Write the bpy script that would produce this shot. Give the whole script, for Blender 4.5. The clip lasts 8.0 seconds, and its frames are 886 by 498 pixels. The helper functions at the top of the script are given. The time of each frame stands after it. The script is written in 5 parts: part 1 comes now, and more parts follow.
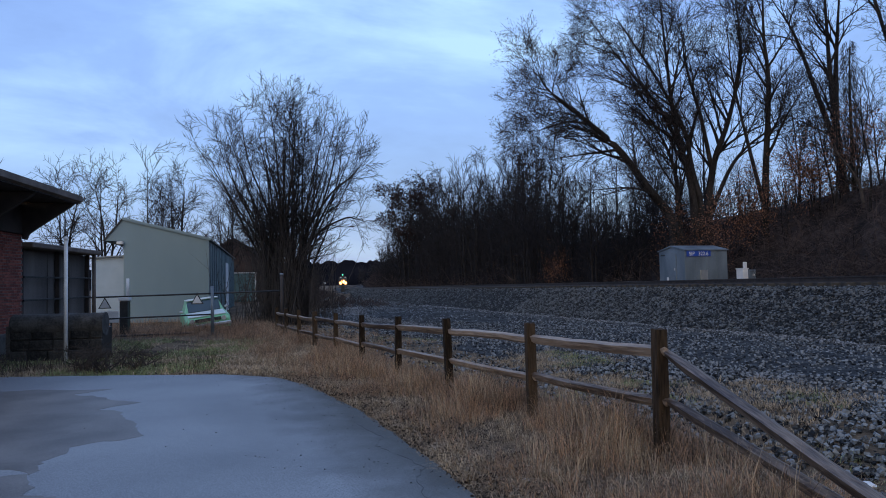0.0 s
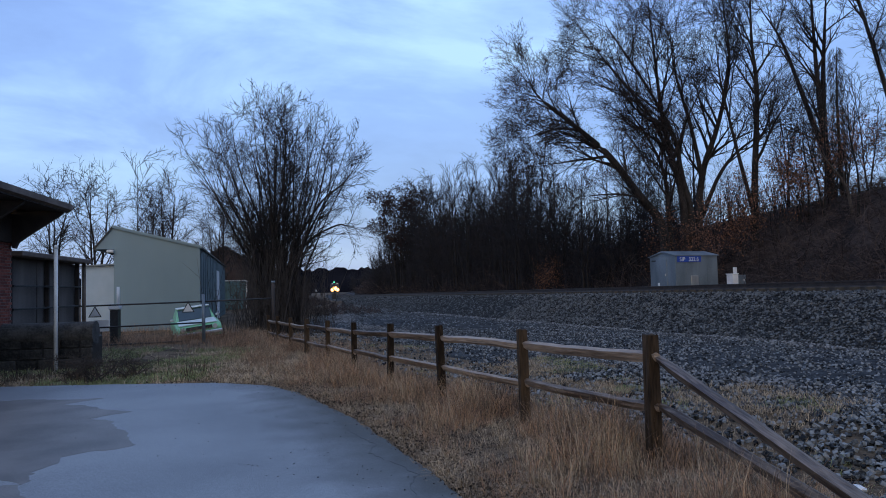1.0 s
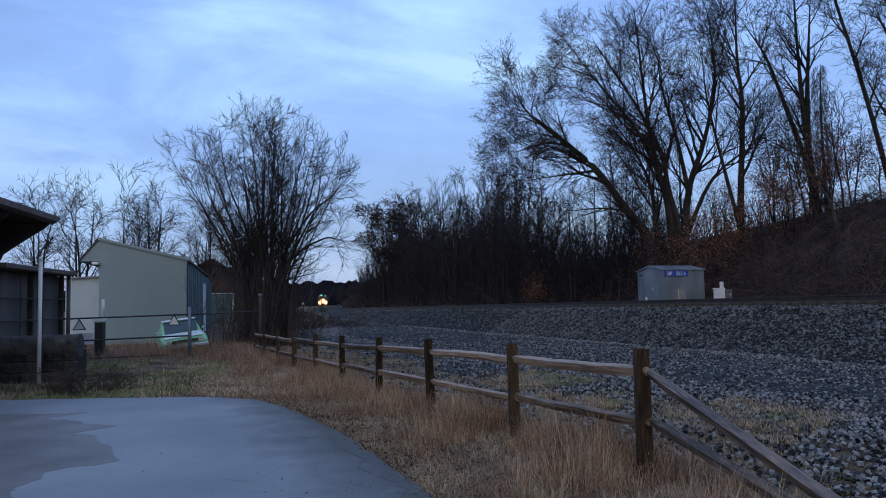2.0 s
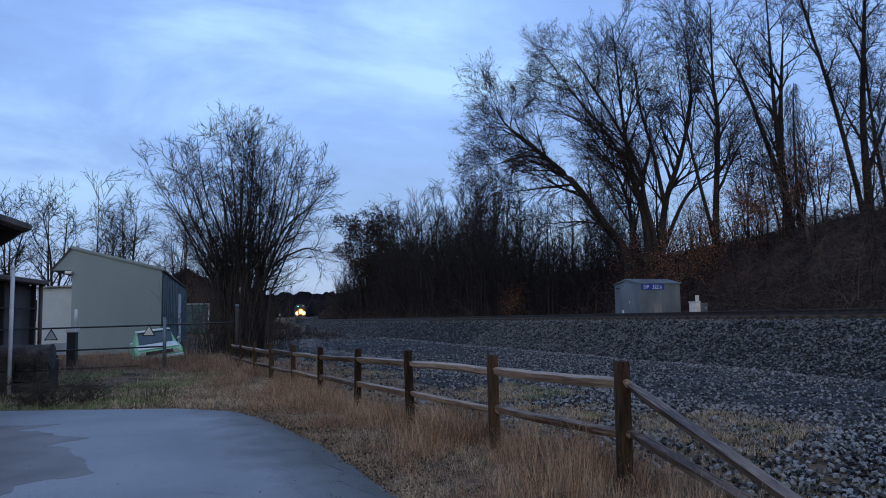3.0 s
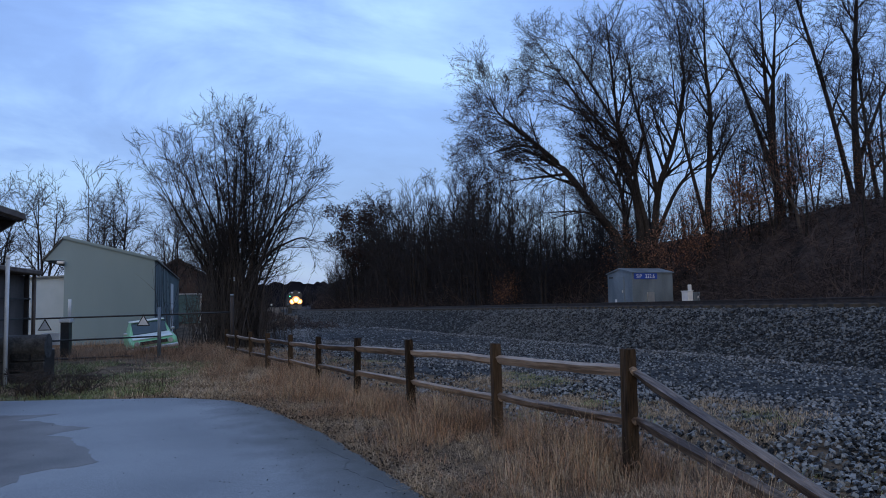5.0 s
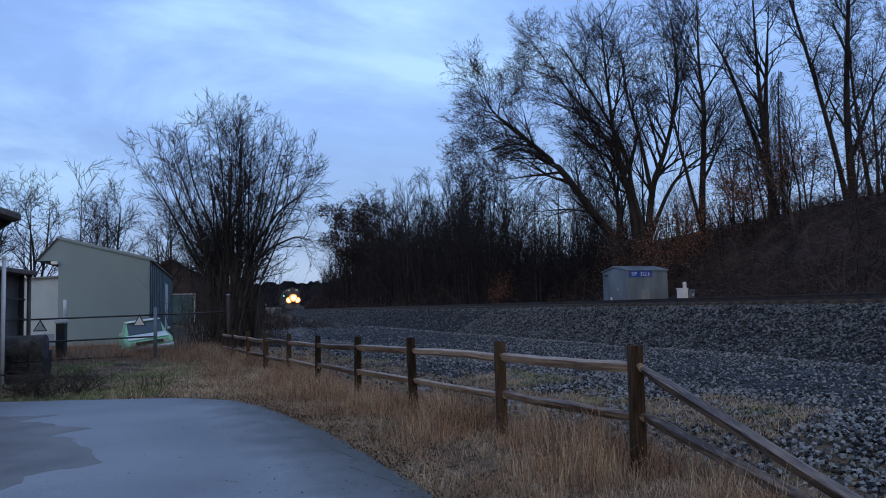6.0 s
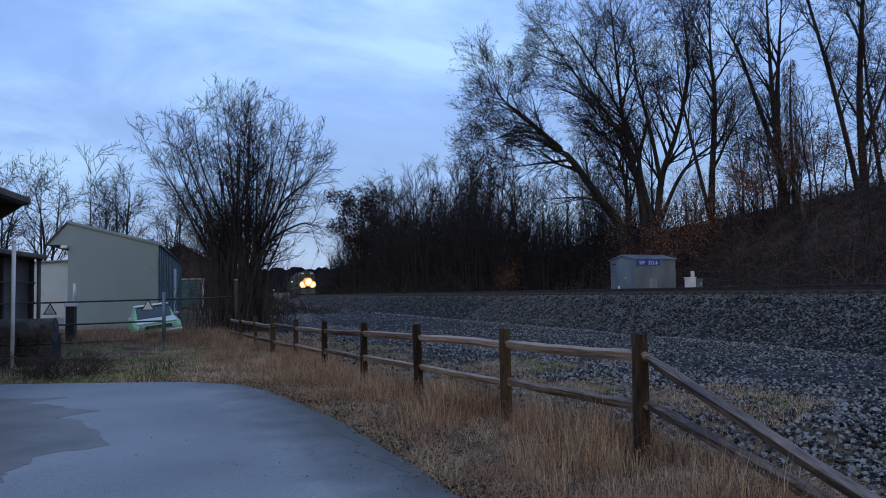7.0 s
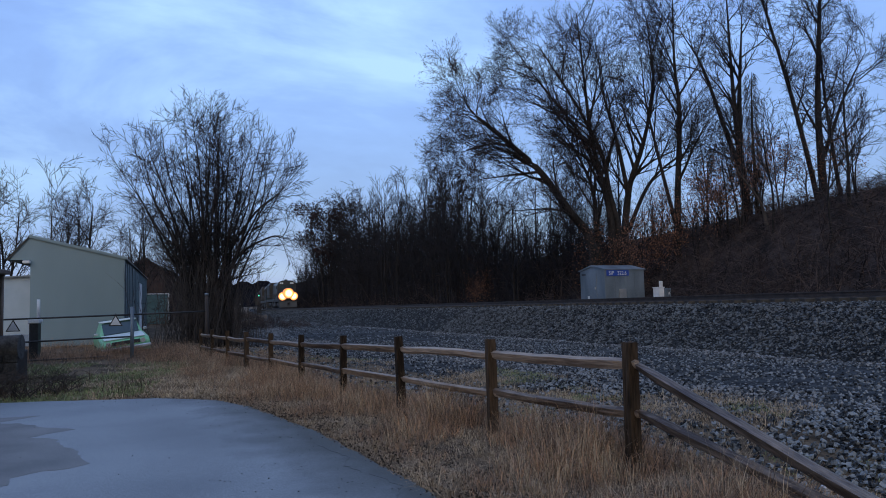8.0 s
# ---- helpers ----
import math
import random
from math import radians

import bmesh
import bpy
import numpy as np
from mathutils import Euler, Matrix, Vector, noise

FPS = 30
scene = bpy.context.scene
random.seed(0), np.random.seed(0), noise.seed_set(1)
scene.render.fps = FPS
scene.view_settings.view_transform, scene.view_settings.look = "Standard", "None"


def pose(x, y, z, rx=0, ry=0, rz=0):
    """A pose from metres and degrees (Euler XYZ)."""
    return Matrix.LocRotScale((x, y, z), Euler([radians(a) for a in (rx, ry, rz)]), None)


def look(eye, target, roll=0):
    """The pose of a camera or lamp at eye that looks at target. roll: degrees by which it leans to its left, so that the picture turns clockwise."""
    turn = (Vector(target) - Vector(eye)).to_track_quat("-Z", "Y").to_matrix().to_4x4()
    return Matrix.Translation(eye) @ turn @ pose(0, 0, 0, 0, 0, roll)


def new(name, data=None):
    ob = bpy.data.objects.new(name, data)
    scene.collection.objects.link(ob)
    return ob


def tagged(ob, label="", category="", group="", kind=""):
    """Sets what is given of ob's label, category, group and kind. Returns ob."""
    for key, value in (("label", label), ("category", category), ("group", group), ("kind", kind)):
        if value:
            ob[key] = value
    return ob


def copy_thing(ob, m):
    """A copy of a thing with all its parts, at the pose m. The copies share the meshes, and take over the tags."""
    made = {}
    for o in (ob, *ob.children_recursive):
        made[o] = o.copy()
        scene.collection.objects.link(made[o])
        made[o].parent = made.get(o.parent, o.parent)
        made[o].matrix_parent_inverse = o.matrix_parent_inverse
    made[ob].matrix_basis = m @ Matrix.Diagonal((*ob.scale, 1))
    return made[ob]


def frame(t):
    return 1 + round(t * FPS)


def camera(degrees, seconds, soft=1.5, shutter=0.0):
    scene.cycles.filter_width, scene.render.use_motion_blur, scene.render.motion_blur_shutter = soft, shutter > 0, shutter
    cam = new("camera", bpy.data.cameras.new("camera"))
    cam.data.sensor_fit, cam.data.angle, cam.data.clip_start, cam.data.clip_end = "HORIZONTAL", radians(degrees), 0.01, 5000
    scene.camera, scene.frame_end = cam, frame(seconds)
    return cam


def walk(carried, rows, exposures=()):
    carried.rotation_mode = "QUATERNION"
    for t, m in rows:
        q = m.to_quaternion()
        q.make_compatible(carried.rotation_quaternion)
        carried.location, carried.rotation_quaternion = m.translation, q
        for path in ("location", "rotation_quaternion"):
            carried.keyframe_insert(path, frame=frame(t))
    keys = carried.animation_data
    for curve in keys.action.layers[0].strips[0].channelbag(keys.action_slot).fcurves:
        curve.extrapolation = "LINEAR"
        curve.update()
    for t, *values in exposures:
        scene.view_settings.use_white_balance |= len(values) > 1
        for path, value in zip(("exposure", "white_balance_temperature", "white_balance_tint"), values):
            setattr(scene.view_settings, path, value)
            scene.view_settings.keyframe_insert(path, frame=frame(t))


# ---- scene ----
cam = camera(63.0, 8.0, soft=0.95)

PATH = [
    (0, (0.367, -0.457, 1.618), (0.528, 1.534, 1.707), -1.2),
    (0.5, (0.364, -0.476, 1.626), (0.539, 1.514, 1.718), -1.2),
    (1, (0.357, -0.482, 1.621), (0.542, 1.507, 1.728), -1.5),
    (1.5, (0.353, -0.465, 1.622), (0.543, 1.523, 1.744), -1.5),
    (3, (0.292, -0.454, 1.616), (0.572, 1.518, 1.791), -1.0),
    (3.5, (0.319, -0.522, 1.616), (0.592, 1.453, 1.773), -1.0),
    (4, (0.321, -0.513, 1.611), (0.584, 1.465, 1.748), -0.8),
    (4.5, (0.254, -0.473, 1.608), (0.536, 1.502, 1.755), -0.9),
    (6, (0.033, -0.409, 1.597), (0.355, 1.559, 1.74), -1.4),
    (6.5, (0.061, -0.428, 1.589), (0.374, 1.544, 1.715), -1.5),
    (7, (0.055, -0.417, 1.595), (0.355, 1.557, 1.703), -0.9),
    (7.5, (-0.054, -0.399, 1.589), (0.276, 1.57, 1.715), -0.9),
    (8, (-0.149, -0.366, 1.584), (0.24, 1.591, 1.724), -1.5),
]
walk(cam, [(t, look(eye, target, roll)) for t, eye, target, roll in PATH], [(0.0, 0.04, 6500, 10), (1.5, 0.02, 6450, 10), (3.0, -0.06, 6380, 10), (8.0, -0.05, 6400, 10)])

# ---- world and light: an overcast winter dusk ----
world = bpy.data.worlds.new("dusk_sky")
scene.world = world
world.use_nodes = True
wn, wl = world.node_tree.nodes, world.node_tree.links
wn.clear()
w_out = wn.new("ShaderNodeOutputWorld")
w_bg = wn.new("ShaderNodeBackground")
w_bg2 = wn.new("ShaderNodeBackground")
w_add = wn.new("ShaderNodeAddShader")
w_sky = wn.new("ShaderNodeTexSky")
w_sky.sky_type, w_sky.sun_disc = "NISHITA", False
w_sky.sun_elevation, w_sky.sun_rotation = radians(8), radians(200)
w_co = wn.new("ShaderNodeTexCoord")
w_map = wn.new("ShaderNodeMapping")
w_map.inputs["Scale"].default_value = (1.5, 1.5, 4.6)
w_map.inputs["Rotation"].default_value = (0, 0, radians(-16))
w_map.inputs["Location"].default_value = (0.35, 0.2, 0.4)
w_noise = wn.new("ShaderNodeTexNoise")
w_noise.inputs["Scale"].default_value = 1.5
w_noise.inputs["Detail"].default_value = 6.0
w_noise.inputs["Roughness"].default_value = 0.56
w_noise.inputs["Distortion"].default_value = 0.35
w_ramp = wn.new("ShaderNodeValToRGB")
e = w_ramp.color_ramp.elements
e[0].position, e[0].color = 0.33, (0.200, 0.338, 0.755, 1)
e[1].position, e[1].color = 0.67, (0.475, 0.745, 1.17, 1)
mid = e.new(0.50)
mid.color = (0.275, 0.465, 0.965, 1)
w_sep = wn.new("ShaderNodeSeparateXYZ")
w_back = wn.new("ShaderNodeMapRange")
w_back.inputs["From Min"].default_value, w_back.inputs["From Max"].default_value = 0.15, -0.8
w_mix = wn.new("ShaderNodeMix")
w_mix.data_type = "RGBA"
w_mix.inputs["B"].default_value = (0.295, 0.375, 0.545, 1)
wl.new(w_co.outputs["Generated"], w_map.inputs["Vector"])
wl.new(w_co.outputs["Generated"], w_sep.inputs[0])
wl.new(w_sep.outputs["Y"], w_back.inputs["Value"])
wl.new(w_map.outputs[0], w_noise.inputs["Vector"])
wl.new(w_noise.outputs["Fac"], w_ramp.inputs[0])
# the cloud is thicker and duller towards the horizon
w_low = wn.new("ShaderNodeMapRange")
w_low.inputs["From Min"].default_value, w_low.inputs["From Max"].default_value = 0.02, 0.34
w_low.inputs["To Min"].default_value, w_low.inputs["To Max"].default_value = 0.76, 1.02
w_dim = wn.new("ShaderNodeVectorMath")
w_dim.operation = "SCALE"
wl.new(w_sep.outputs["Z"], w_low.inputs["Value"])
wl.new(w_ramp.outputs[0], w_dim.inputs[0])
wl.new(w_low.outputs[0], w_dim.inputs["Scale"])
wl.new(w_dim.outputs[0], w_mix.inputs["A"])
wl.new(w_back.outputs[0], w_mix.inputs["Factor"])
wl.new(w_mix.outputs["Result"], w_bg.inputs["Color"])
wl.new(w_sky.outputs[0], w_bg2.inputs["Color"])
w_bg.inputs["Strength"].default_value = 0.9
w_bg2.inputs["Strength"].default_value = 0.05
wl.new(w_bg.outputs[0], w_add.inputs[0])
wl.new(w_bg2.outputs[0], w_add.inputs[1])
wl.new(w_add.outputs[0], w_out.inputs[0])

sun = new("sun", bpy.data.lights.new("sun", "SUN"))
sun.data.energy, sun.data.angle, sun.data.color = 0.55, radians(45), (1.0, 0.95, 0.88)
sun.matrix_world = look((-10, -30, 22), (0, 0, 0))


# ---- materials ----
def material(name, low, high, scale=8.0, rough=0.8, metal=0.0, bump=0.3, fine=60.0, per_object=0.0, per_island=0.0,
             stretch=(1, 1, 1), depth=0.01, spec=0.5, grain=0.6):
    """Two colours mixed by noise at two scales, with relief from the finer one."""
    m = bpy.data.materials.new(name)
    m.use_nodes = True
    n, l = m.node_tree.nodes, m.node_tree.links
    b = n["Principled BSDF"]
    co = n.new("ShaderNodeTexCoord")
    mp = n.new("ShaderNodeMapping")
    mp.inputs["Scale"].default_value = stretch
    l.new(co.outputs["Object"], mp.inputs["Vector"])
    a = n.new("ShaderNodeTexNoise")
    a.inputs["Scale"].default_value, a.inputs["Detail"].default_value = scale, 5
    f = n.new("ShaderNodeTexNoise")
    f.inputs["Scale"].default_value, f.inputs["Detail"].default_value = fine, 4
    l.new(mp.outputs[0], a.inputs["Vector"])
    l.new(mp.outputs[0], f.inputs["Vector"])
    s = n.new("ShaderNodeMath")
    s.operation = "ADD"
    h = n.new("ShaderNodeMath")
    h.operation = "MULTIPLY_ADD"
    l.new(f.outputs["Fac"], h.inputs[0])
    h.inputs[1].default_value, h.inputs[2].default_value = grain, -grain / 2
    l.new(a.outputs["Fac"], s.inputs[0])
    l.new(h.outputs[0], s.inputs[1])
    fac = s.outputs[0]
    if per_object or per_island:
        src = n.new("ShaderNodeObjectInfo").outputs["Random"] if per_object else n.new("ShaderNodeNewGeometry").outputs["Random Per Island"]
        k = n.new("ShaderNodeMath")
        k.operation = "MULTIPLY_ADD"
        amount = per_object or per_island
        l.new(src, k.inputs[0])
        k.inputs[1].default_value, k.inputs[2].default_value = amount, -amount / 2
        s2 = n.new("ShaderNodeMath")
        s2.operation = "ADD"
        l.new(fac, s2.inputs[0])
        l.new(k.outputs[0], s2.inputs[1])
        fac = s2.outputs[0]
    r = n.new("ShaderNodeValToRGB")
    r.color_ramp.elements[0].position, r.color_ramp.elements[0].color = 0.3, (*low, 1)
    r.color_ramp.elements[1].position, r.color_ramp.elements[1].color = 0.72, (*high, 1)
    l.new(fac, r.inputs[0])
    l.new(r.outputs[0], b.inputs["Base Color"])
    b.inputs["Roughness"].default_value, b.inputs["Metallic"].default_value = rough, metal
    b.inputs["Specular IOR Level"].default_value = spec
    if bump:
        bp = n.new("ShaderNodeBump")
        bp.inputs["Strength"].default_value, bp.inputs["Distance"].default_value = bump, depth
        l.new(f.outputs["Fac"], bp.inputs["Height"])
        l.new(bp.outputs[0], b.inputs["Normal"])
    return m


def lamp_glass(name, color, strength):
    m = bpy.data.materials.new(name)
    m.use_nodes = True
    b = m.node_tree.nodes["Principled BSDF"]
    b.inputs["Base Color"].default_value = (*color, 1)
    b.inputs["Emission Color"].default_value = (*color, 1)
    b.inputs["Emission Strength"].default_value = strength
    return m


def lens_with_glare(name, radius):
    """A lit lamp's lens with its glare painted in: white-hot middle, amber halo."""
    m = bpy.data.materials.new(name)
    m.use_nodes = True
    n, l = m.node_tree.nodes, m.node_tree.links
    b = n["Principled BSDF"]
    co = n.new("ShaderNodeTexCoord")
    size = n.new("ShaderNodeVectorMath")
    size.operation = "LENGTH"
    k = n.new("ShaderNodeMath")
    k.operation = "DIVIDE"
    k.inputs[1].default_value = radius
    r = n.new("ShaderNodeValToRGB")
    el = r.color_ramp.elements
    el[0].position, el[0].color = 0.0, (10, 7, 3.2, 1)
    el[1].position, el[1].color = 1.0, (0.55, 0.12, 0.015, 1)
    for at, c in ((0.50, (6, 3.6, 1.0, 1)), (0.70, (2.3, 0.95, 0.15, 1)), (0.86, (1.2, 0.37, 0.05, 1))):
        el.new(at).color = c
    l.new(co.outputs["Object"], size.inputs[0])
    l.new(size.outputs["Value"], k.inputs[0])
    l.new(k.outputs[0], r.inputs[0])
    l.new(r.outputs[0], b.inputs["Emission Color"])
    b.inputs["Base Color"].default_value = (0.5, 0.4, 0.3, 1)
    b.inputs["Emission Strength"].default_value = 1.0
    return m


def painted_dim_edge(m):
    """Weaker sky reflection painted as a darker margin, where the asphalt meets the grass."""
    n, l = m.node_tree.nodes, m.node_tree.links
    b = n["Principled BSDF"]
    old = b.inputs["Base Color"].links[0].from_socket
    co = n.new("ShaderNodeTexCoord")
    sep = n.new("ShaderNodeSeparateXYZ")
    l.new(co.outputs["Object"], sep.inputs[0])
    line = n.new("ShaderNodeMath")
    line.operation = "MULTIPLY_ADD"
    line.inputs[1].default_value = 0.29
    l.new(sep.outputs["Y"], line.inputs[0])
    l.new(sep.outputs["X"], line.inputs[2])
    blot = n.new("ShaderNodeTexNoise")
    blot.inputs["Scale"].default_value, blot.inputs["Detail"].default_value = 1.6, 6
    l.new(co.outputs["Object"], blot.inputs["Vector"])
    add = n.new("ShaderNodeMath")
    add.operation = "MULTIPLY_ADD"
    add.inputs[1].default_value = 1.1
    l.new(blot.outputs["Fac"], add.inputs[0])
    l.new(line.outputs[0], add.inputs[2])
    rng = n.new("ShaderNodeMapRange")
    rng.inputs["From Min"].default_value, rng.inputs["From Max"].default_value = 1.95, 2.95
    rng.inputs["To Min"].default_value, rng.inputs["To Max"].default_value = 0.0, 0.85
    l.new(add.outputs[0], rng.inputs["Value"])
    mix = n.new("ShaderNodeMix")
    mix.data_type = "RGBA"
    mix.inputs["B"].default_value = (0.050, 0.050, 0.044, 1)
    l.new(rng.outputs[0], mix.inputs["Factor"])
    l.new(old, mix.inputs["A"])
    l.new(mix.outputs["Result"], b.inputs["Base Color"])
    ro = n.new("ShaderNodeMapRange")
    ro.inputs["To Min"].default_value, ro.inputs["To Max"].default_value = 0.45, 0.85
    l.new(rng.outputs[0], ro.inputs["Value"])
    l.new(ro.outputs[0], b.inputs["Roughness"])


M_SOIL = material("soil_and_thatch", (0.036, 0.025, 0.018), (0.20, 0.140, 0.090), 1.3, 0.95, bump=0.8, fine=14, depth=0.04, spec=0.1)
M_ASPHALT = material("worn_asphalt", (0.120, 0.127, 0.139), (0.285, 0.297, 0.315), 0.35, 0.45, grain=1.9, bump=0.9, fine=80, depth=0.004)
# margin by the grass: weaker reflection painted into the asphalt colour
painted_dim_edge(M_ASPHALT)
M_DAMP = material("damp_asphalt", (0.085, 0.078, 0.074), (0.205, 0.188, 0.176), 1.2, 0.50, grain=1.3, bump=0.7, fine=80, depth=0.004)
M_FINES = material("gravel_bench", (0.014, 0.015, 0.017), (0.080, 0.082, 0.086), 2.2, 0.9, bump=1.0, fine=24, depth=0.05, spec=0.1)
M_STONE = material("ballast_stone", (0.008, 0.009, 0.011), (0.142, 0.151, 0.160), 3, 0.75, bump=0.4, fine=30, per_island=0.55, spec=0.2)
M_PALESTONE = material("pale_gravel", (0.06, 0.063, 0.07), (0.25, 0.255, 0.268), 3, 0.9, bump=0.3, fine=30, per_island=0.8, spec=0.2)
M_GRAVEL = material("bench_gravel", (0.009, 0.010, 0.012), (0.225, 0.236, 0.247), 3, 0.75, bump=0.3, fine=30, per_island=0.7, spec=0.2)
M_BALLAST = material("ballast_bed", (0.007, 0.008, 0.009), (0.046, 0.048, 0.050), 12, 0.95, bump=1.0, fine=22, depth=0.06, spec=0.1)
M_RAILWOOD = material("silvered_split_rail", (0.052, 0.032, 0.022), (0.35, 0.265, 0.200), 7, 0.52, spec=0.42, bump=0.8, fine=40, per_object=0.3, depth=0.02, stretch=(1, 0.12, 1))
M_RAIL = material("rusty_rail", (0.025, 0.019, 0.017), (0.065, 0.048, 0.042), 6, 0.55, 0.4, 0.3)
M_TIE = material("creosoted_tie", (0.02, 0.017, 0.015), (0.07, 0.06, 0.05), 5, 0.9)
M_WOOD = material("weathered_fence_wood", (0.012, 0.008, 0.005), (0.082, 0.054, 0.034), 5, 0.85, spec=0.15, bump=0.9, fine=40, per_object=0.25, depth=0.02, stretch=(1, 1, 0.12))
M_BRICK = material("red_brick", (0.13, 0.035, 0.028), (0.28, 0.085, 0.06), 4, 0.9, per_object=0.6)
M_MORTAR = material("mortar", (0.16, 0.13, 0.12), (0.26, 0.22, 0.2), 9, 0.95)
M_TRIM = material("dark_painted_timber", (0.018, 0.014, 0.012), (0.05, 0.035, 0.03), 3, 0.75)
M_FASCIA = material("brown_fascia", (0.10, 0.07, 0.055), (0.20, 0.15, 0.12), 3, 0.7)
M_PANEL = material("weathered_grey_panel", (0.070, 0.062, 0.058), (0.150, 0.130, 0.120), 1.5, 0.85, stretch=(1, 1, 0.3))
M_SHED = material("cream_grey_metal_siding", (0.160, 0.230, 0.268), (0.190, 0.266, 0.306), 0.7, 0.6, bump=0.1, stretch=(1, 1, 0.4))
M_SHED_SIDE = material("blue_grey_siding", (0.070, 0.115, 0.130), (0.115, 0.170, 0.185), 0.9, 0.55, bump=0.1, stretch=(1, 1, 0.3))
M_WHITE = material("dull_white_paint", (0.55, 0.55, 0.56), (0.74, 0.74, 0.74), 2, 0.6, bump=0.1)
M_PALEBLUE = material("dull_pale_siding", (0.33, 0.42, 0.51), (0.41, 0.50, 0.59), 1.2, 0.6, bump=0.1)
M_BARN = material("dark_red_brown_boards", (0.03, 0.018, 0.016), (0.075, 0.045, 0.038), 2, 0.85)
M_TEAL = material("teal_metal", (0.055, 0.13, 0.145), (0.11, 0.20, 0.22), 1.3, 0.5, bump=0.1)
M_BOX = material("galvanised_metal", (0.10, 0.125, 0.15), (0.21, 0.25, 0.29), 1.2, 0.45, 0.35, 0.1, stretch=(1, 1, 0.3))
M_BLUE = material("blue_sign_enamel", (0.015, 0.05, 0.28), (0.02, 0.07, 0.36), 4, 0.4, bump=0.0)
M_BLACK = material("black_metal", (0.008, 0.008, 0.009), (0.03, 0.03, 0.032), 6, 0.5)
M_OLDSTONE = material("sooty_stone", (0.009, 0.0085, 0.0085), (0.090, 0.083, 0.077), 3, 0.9, bump=0.7, fine=20, per_object=0.3, depth=0.02)
M_BARK = material("dark_bark", (0.012, 0.011, 0.011), (0.042, 0.037, 0.037), 3, 0.95, bump=0.5, fine=18, stretch=(1, 1, 0.4), spec=0.15)
M_TWIG = material("bare_twig", (0.014, 0.013, 0.015), (0.044, 0.040, 0.043), 2, 0.95, bump=0.0, spec=0.2)
M_PALEBARK = material("grey_bark", (0.025, 0.02, 0.018), (0.085, 0.066, 0.056), 3, 0.95, bump=0.4, fine=18, stretch=(1, 1, 0.4))
M_IVY = material("shaggy_vine", (0.012, 0.012, 0.008), (0.05, 0.04, 0.03), 8, 0.95)
M_LEAF = material("dead_leaf", (0.05, 0.023, 0.014), (0.24, 0.108, 0.060), 2, 0.85, bump=0.0, per_island=0.6)
M_BUD = material("dark_bud", (0.016, 0.011, 0.011), (0.055, 0.034, 0.030), 2, 0.9, bump=0.0, per_island=0.5, spec=0.1)
M_BRUSH = material("brown_brush", (0.019, 0.016, 0.017), (0.100, 0.073, 0.066), 0.4, 0.95, bump=0.0, per_island=0.7, spec=0.1)
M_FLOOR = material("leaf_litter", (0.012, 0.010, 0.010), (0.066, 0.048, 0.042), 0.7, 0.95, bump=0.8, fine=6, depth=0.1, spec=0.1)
M_GRASS = material("dry_tall_grass", (0.048, 0.030, 0.020), (0.47, 0.282, 0.172), 1.8, 0.8, bump=0.0, per_island=0.75)
M_STRAW = material("pale_matted_grass", (0.16, 0.112, 0.072), (0.56, 0.430, 0.290), 1.4, 0.85, bump=0.0, per_island=0.6)
M_GREEN = material("green_winter_grass", (0.100, 0.118, 0.045), (0.30, 0.325, 0.150), 0.9, 0.85, bump=0.0, per_island=0.6)
M_WEED = material("dark_weed", (0.03, 0.022, 0.016), (0.10, 0.07, 0.05), 2, 0.9, bump=0.0, per_island=0.5)
M_LITTER = material("soil_crumbs", (0.022, 0.016, 0.012), (0.27, 0.195, 0.135), 3, 0.95, bump=0.0, per_island=1.0, spec=0.2)
M_CARGREEN = material("pale_green_car_paint", (0.16, 0.42, 0.22), (0.24, 0.52, 0.30), 1, 0.3, bump=0.0)
M_CARWHITE = material("chalky_white_car_paint", (0.55, 0.62, 0.62), (0.72, 0.78, 0.76), 1, 0.4, bump=0.0)
M_GLASS = material("dark_glass", (0.03, 0.05, 0.06), (0.05, 0.07, 0.08), 1, 0.08, bump=0.0)
M_CHROME = material("dull_chrome", (0.5, 0.5, 0.5), (0.65, 0.65, 0.65), 3, 0.3, 0.8, 0.0)
M_RUBBER = material("rubber", (0.012, 0.012, 0.012), (0.03, 0.03, 0.03), 6, 0.9)
M_LOCO = material("black_locomotive_paint", (0.02, 0.019, 0.02), (0.05, 0.047, 0.047), 0.8, 0.4, bump=0.05)
M_LOCOGREY = material("road_grime", (0.022, 0.019, 0.018), (0.06, 0.052, 0.047), 0.8, 0.7)
M_HILL = material("far_wooded_hill", (0.006, 0.006, 0.008), (0.016, 0.015, 0.018), 0.03, 1.0, bump=0.0, spec=0.0)
# radii cover the painted glare, well beyond the lamp glass
M_HEAD = lens_with_glare("headlight_and_glare", 0.85)
M_DITCH = lens_with_glare("ditch_light_and_glare", 0.70)
M_SIGNAL = lamp_glass("green_signal_glass", (0.12, 1.0, 0.55), 1.5)


# ---- builders ----
def mesh_from(name, verts, faces, mat, smooth=False):
    me = bpy.data.meshes.new(name)
    me.from_pydata(verts, [], faces)
    me.materials.append(mat)
    if smooth:
        me.polygons.foreach_set("use_smooth", [True] * len(me.polygons))
    me.update()
    return me


def thing(name, place, label, category, group="", kind=""):
    """An empty at a thing's base, to which its parts belong."""
    ob = new(name)
    ob.empty_display_size = 0.1
    ob.matrix_world = place
    return tagged(ob, label, category, group, kind)


def part(name, me, parent=None, m=None, label="", kind=""):
    ob = new(name, me)
    if parent:
        ob.parent = parent
    if m is not None:
        ob.matrix_basis = m
    return tagged(ob, label, "", "", kind)


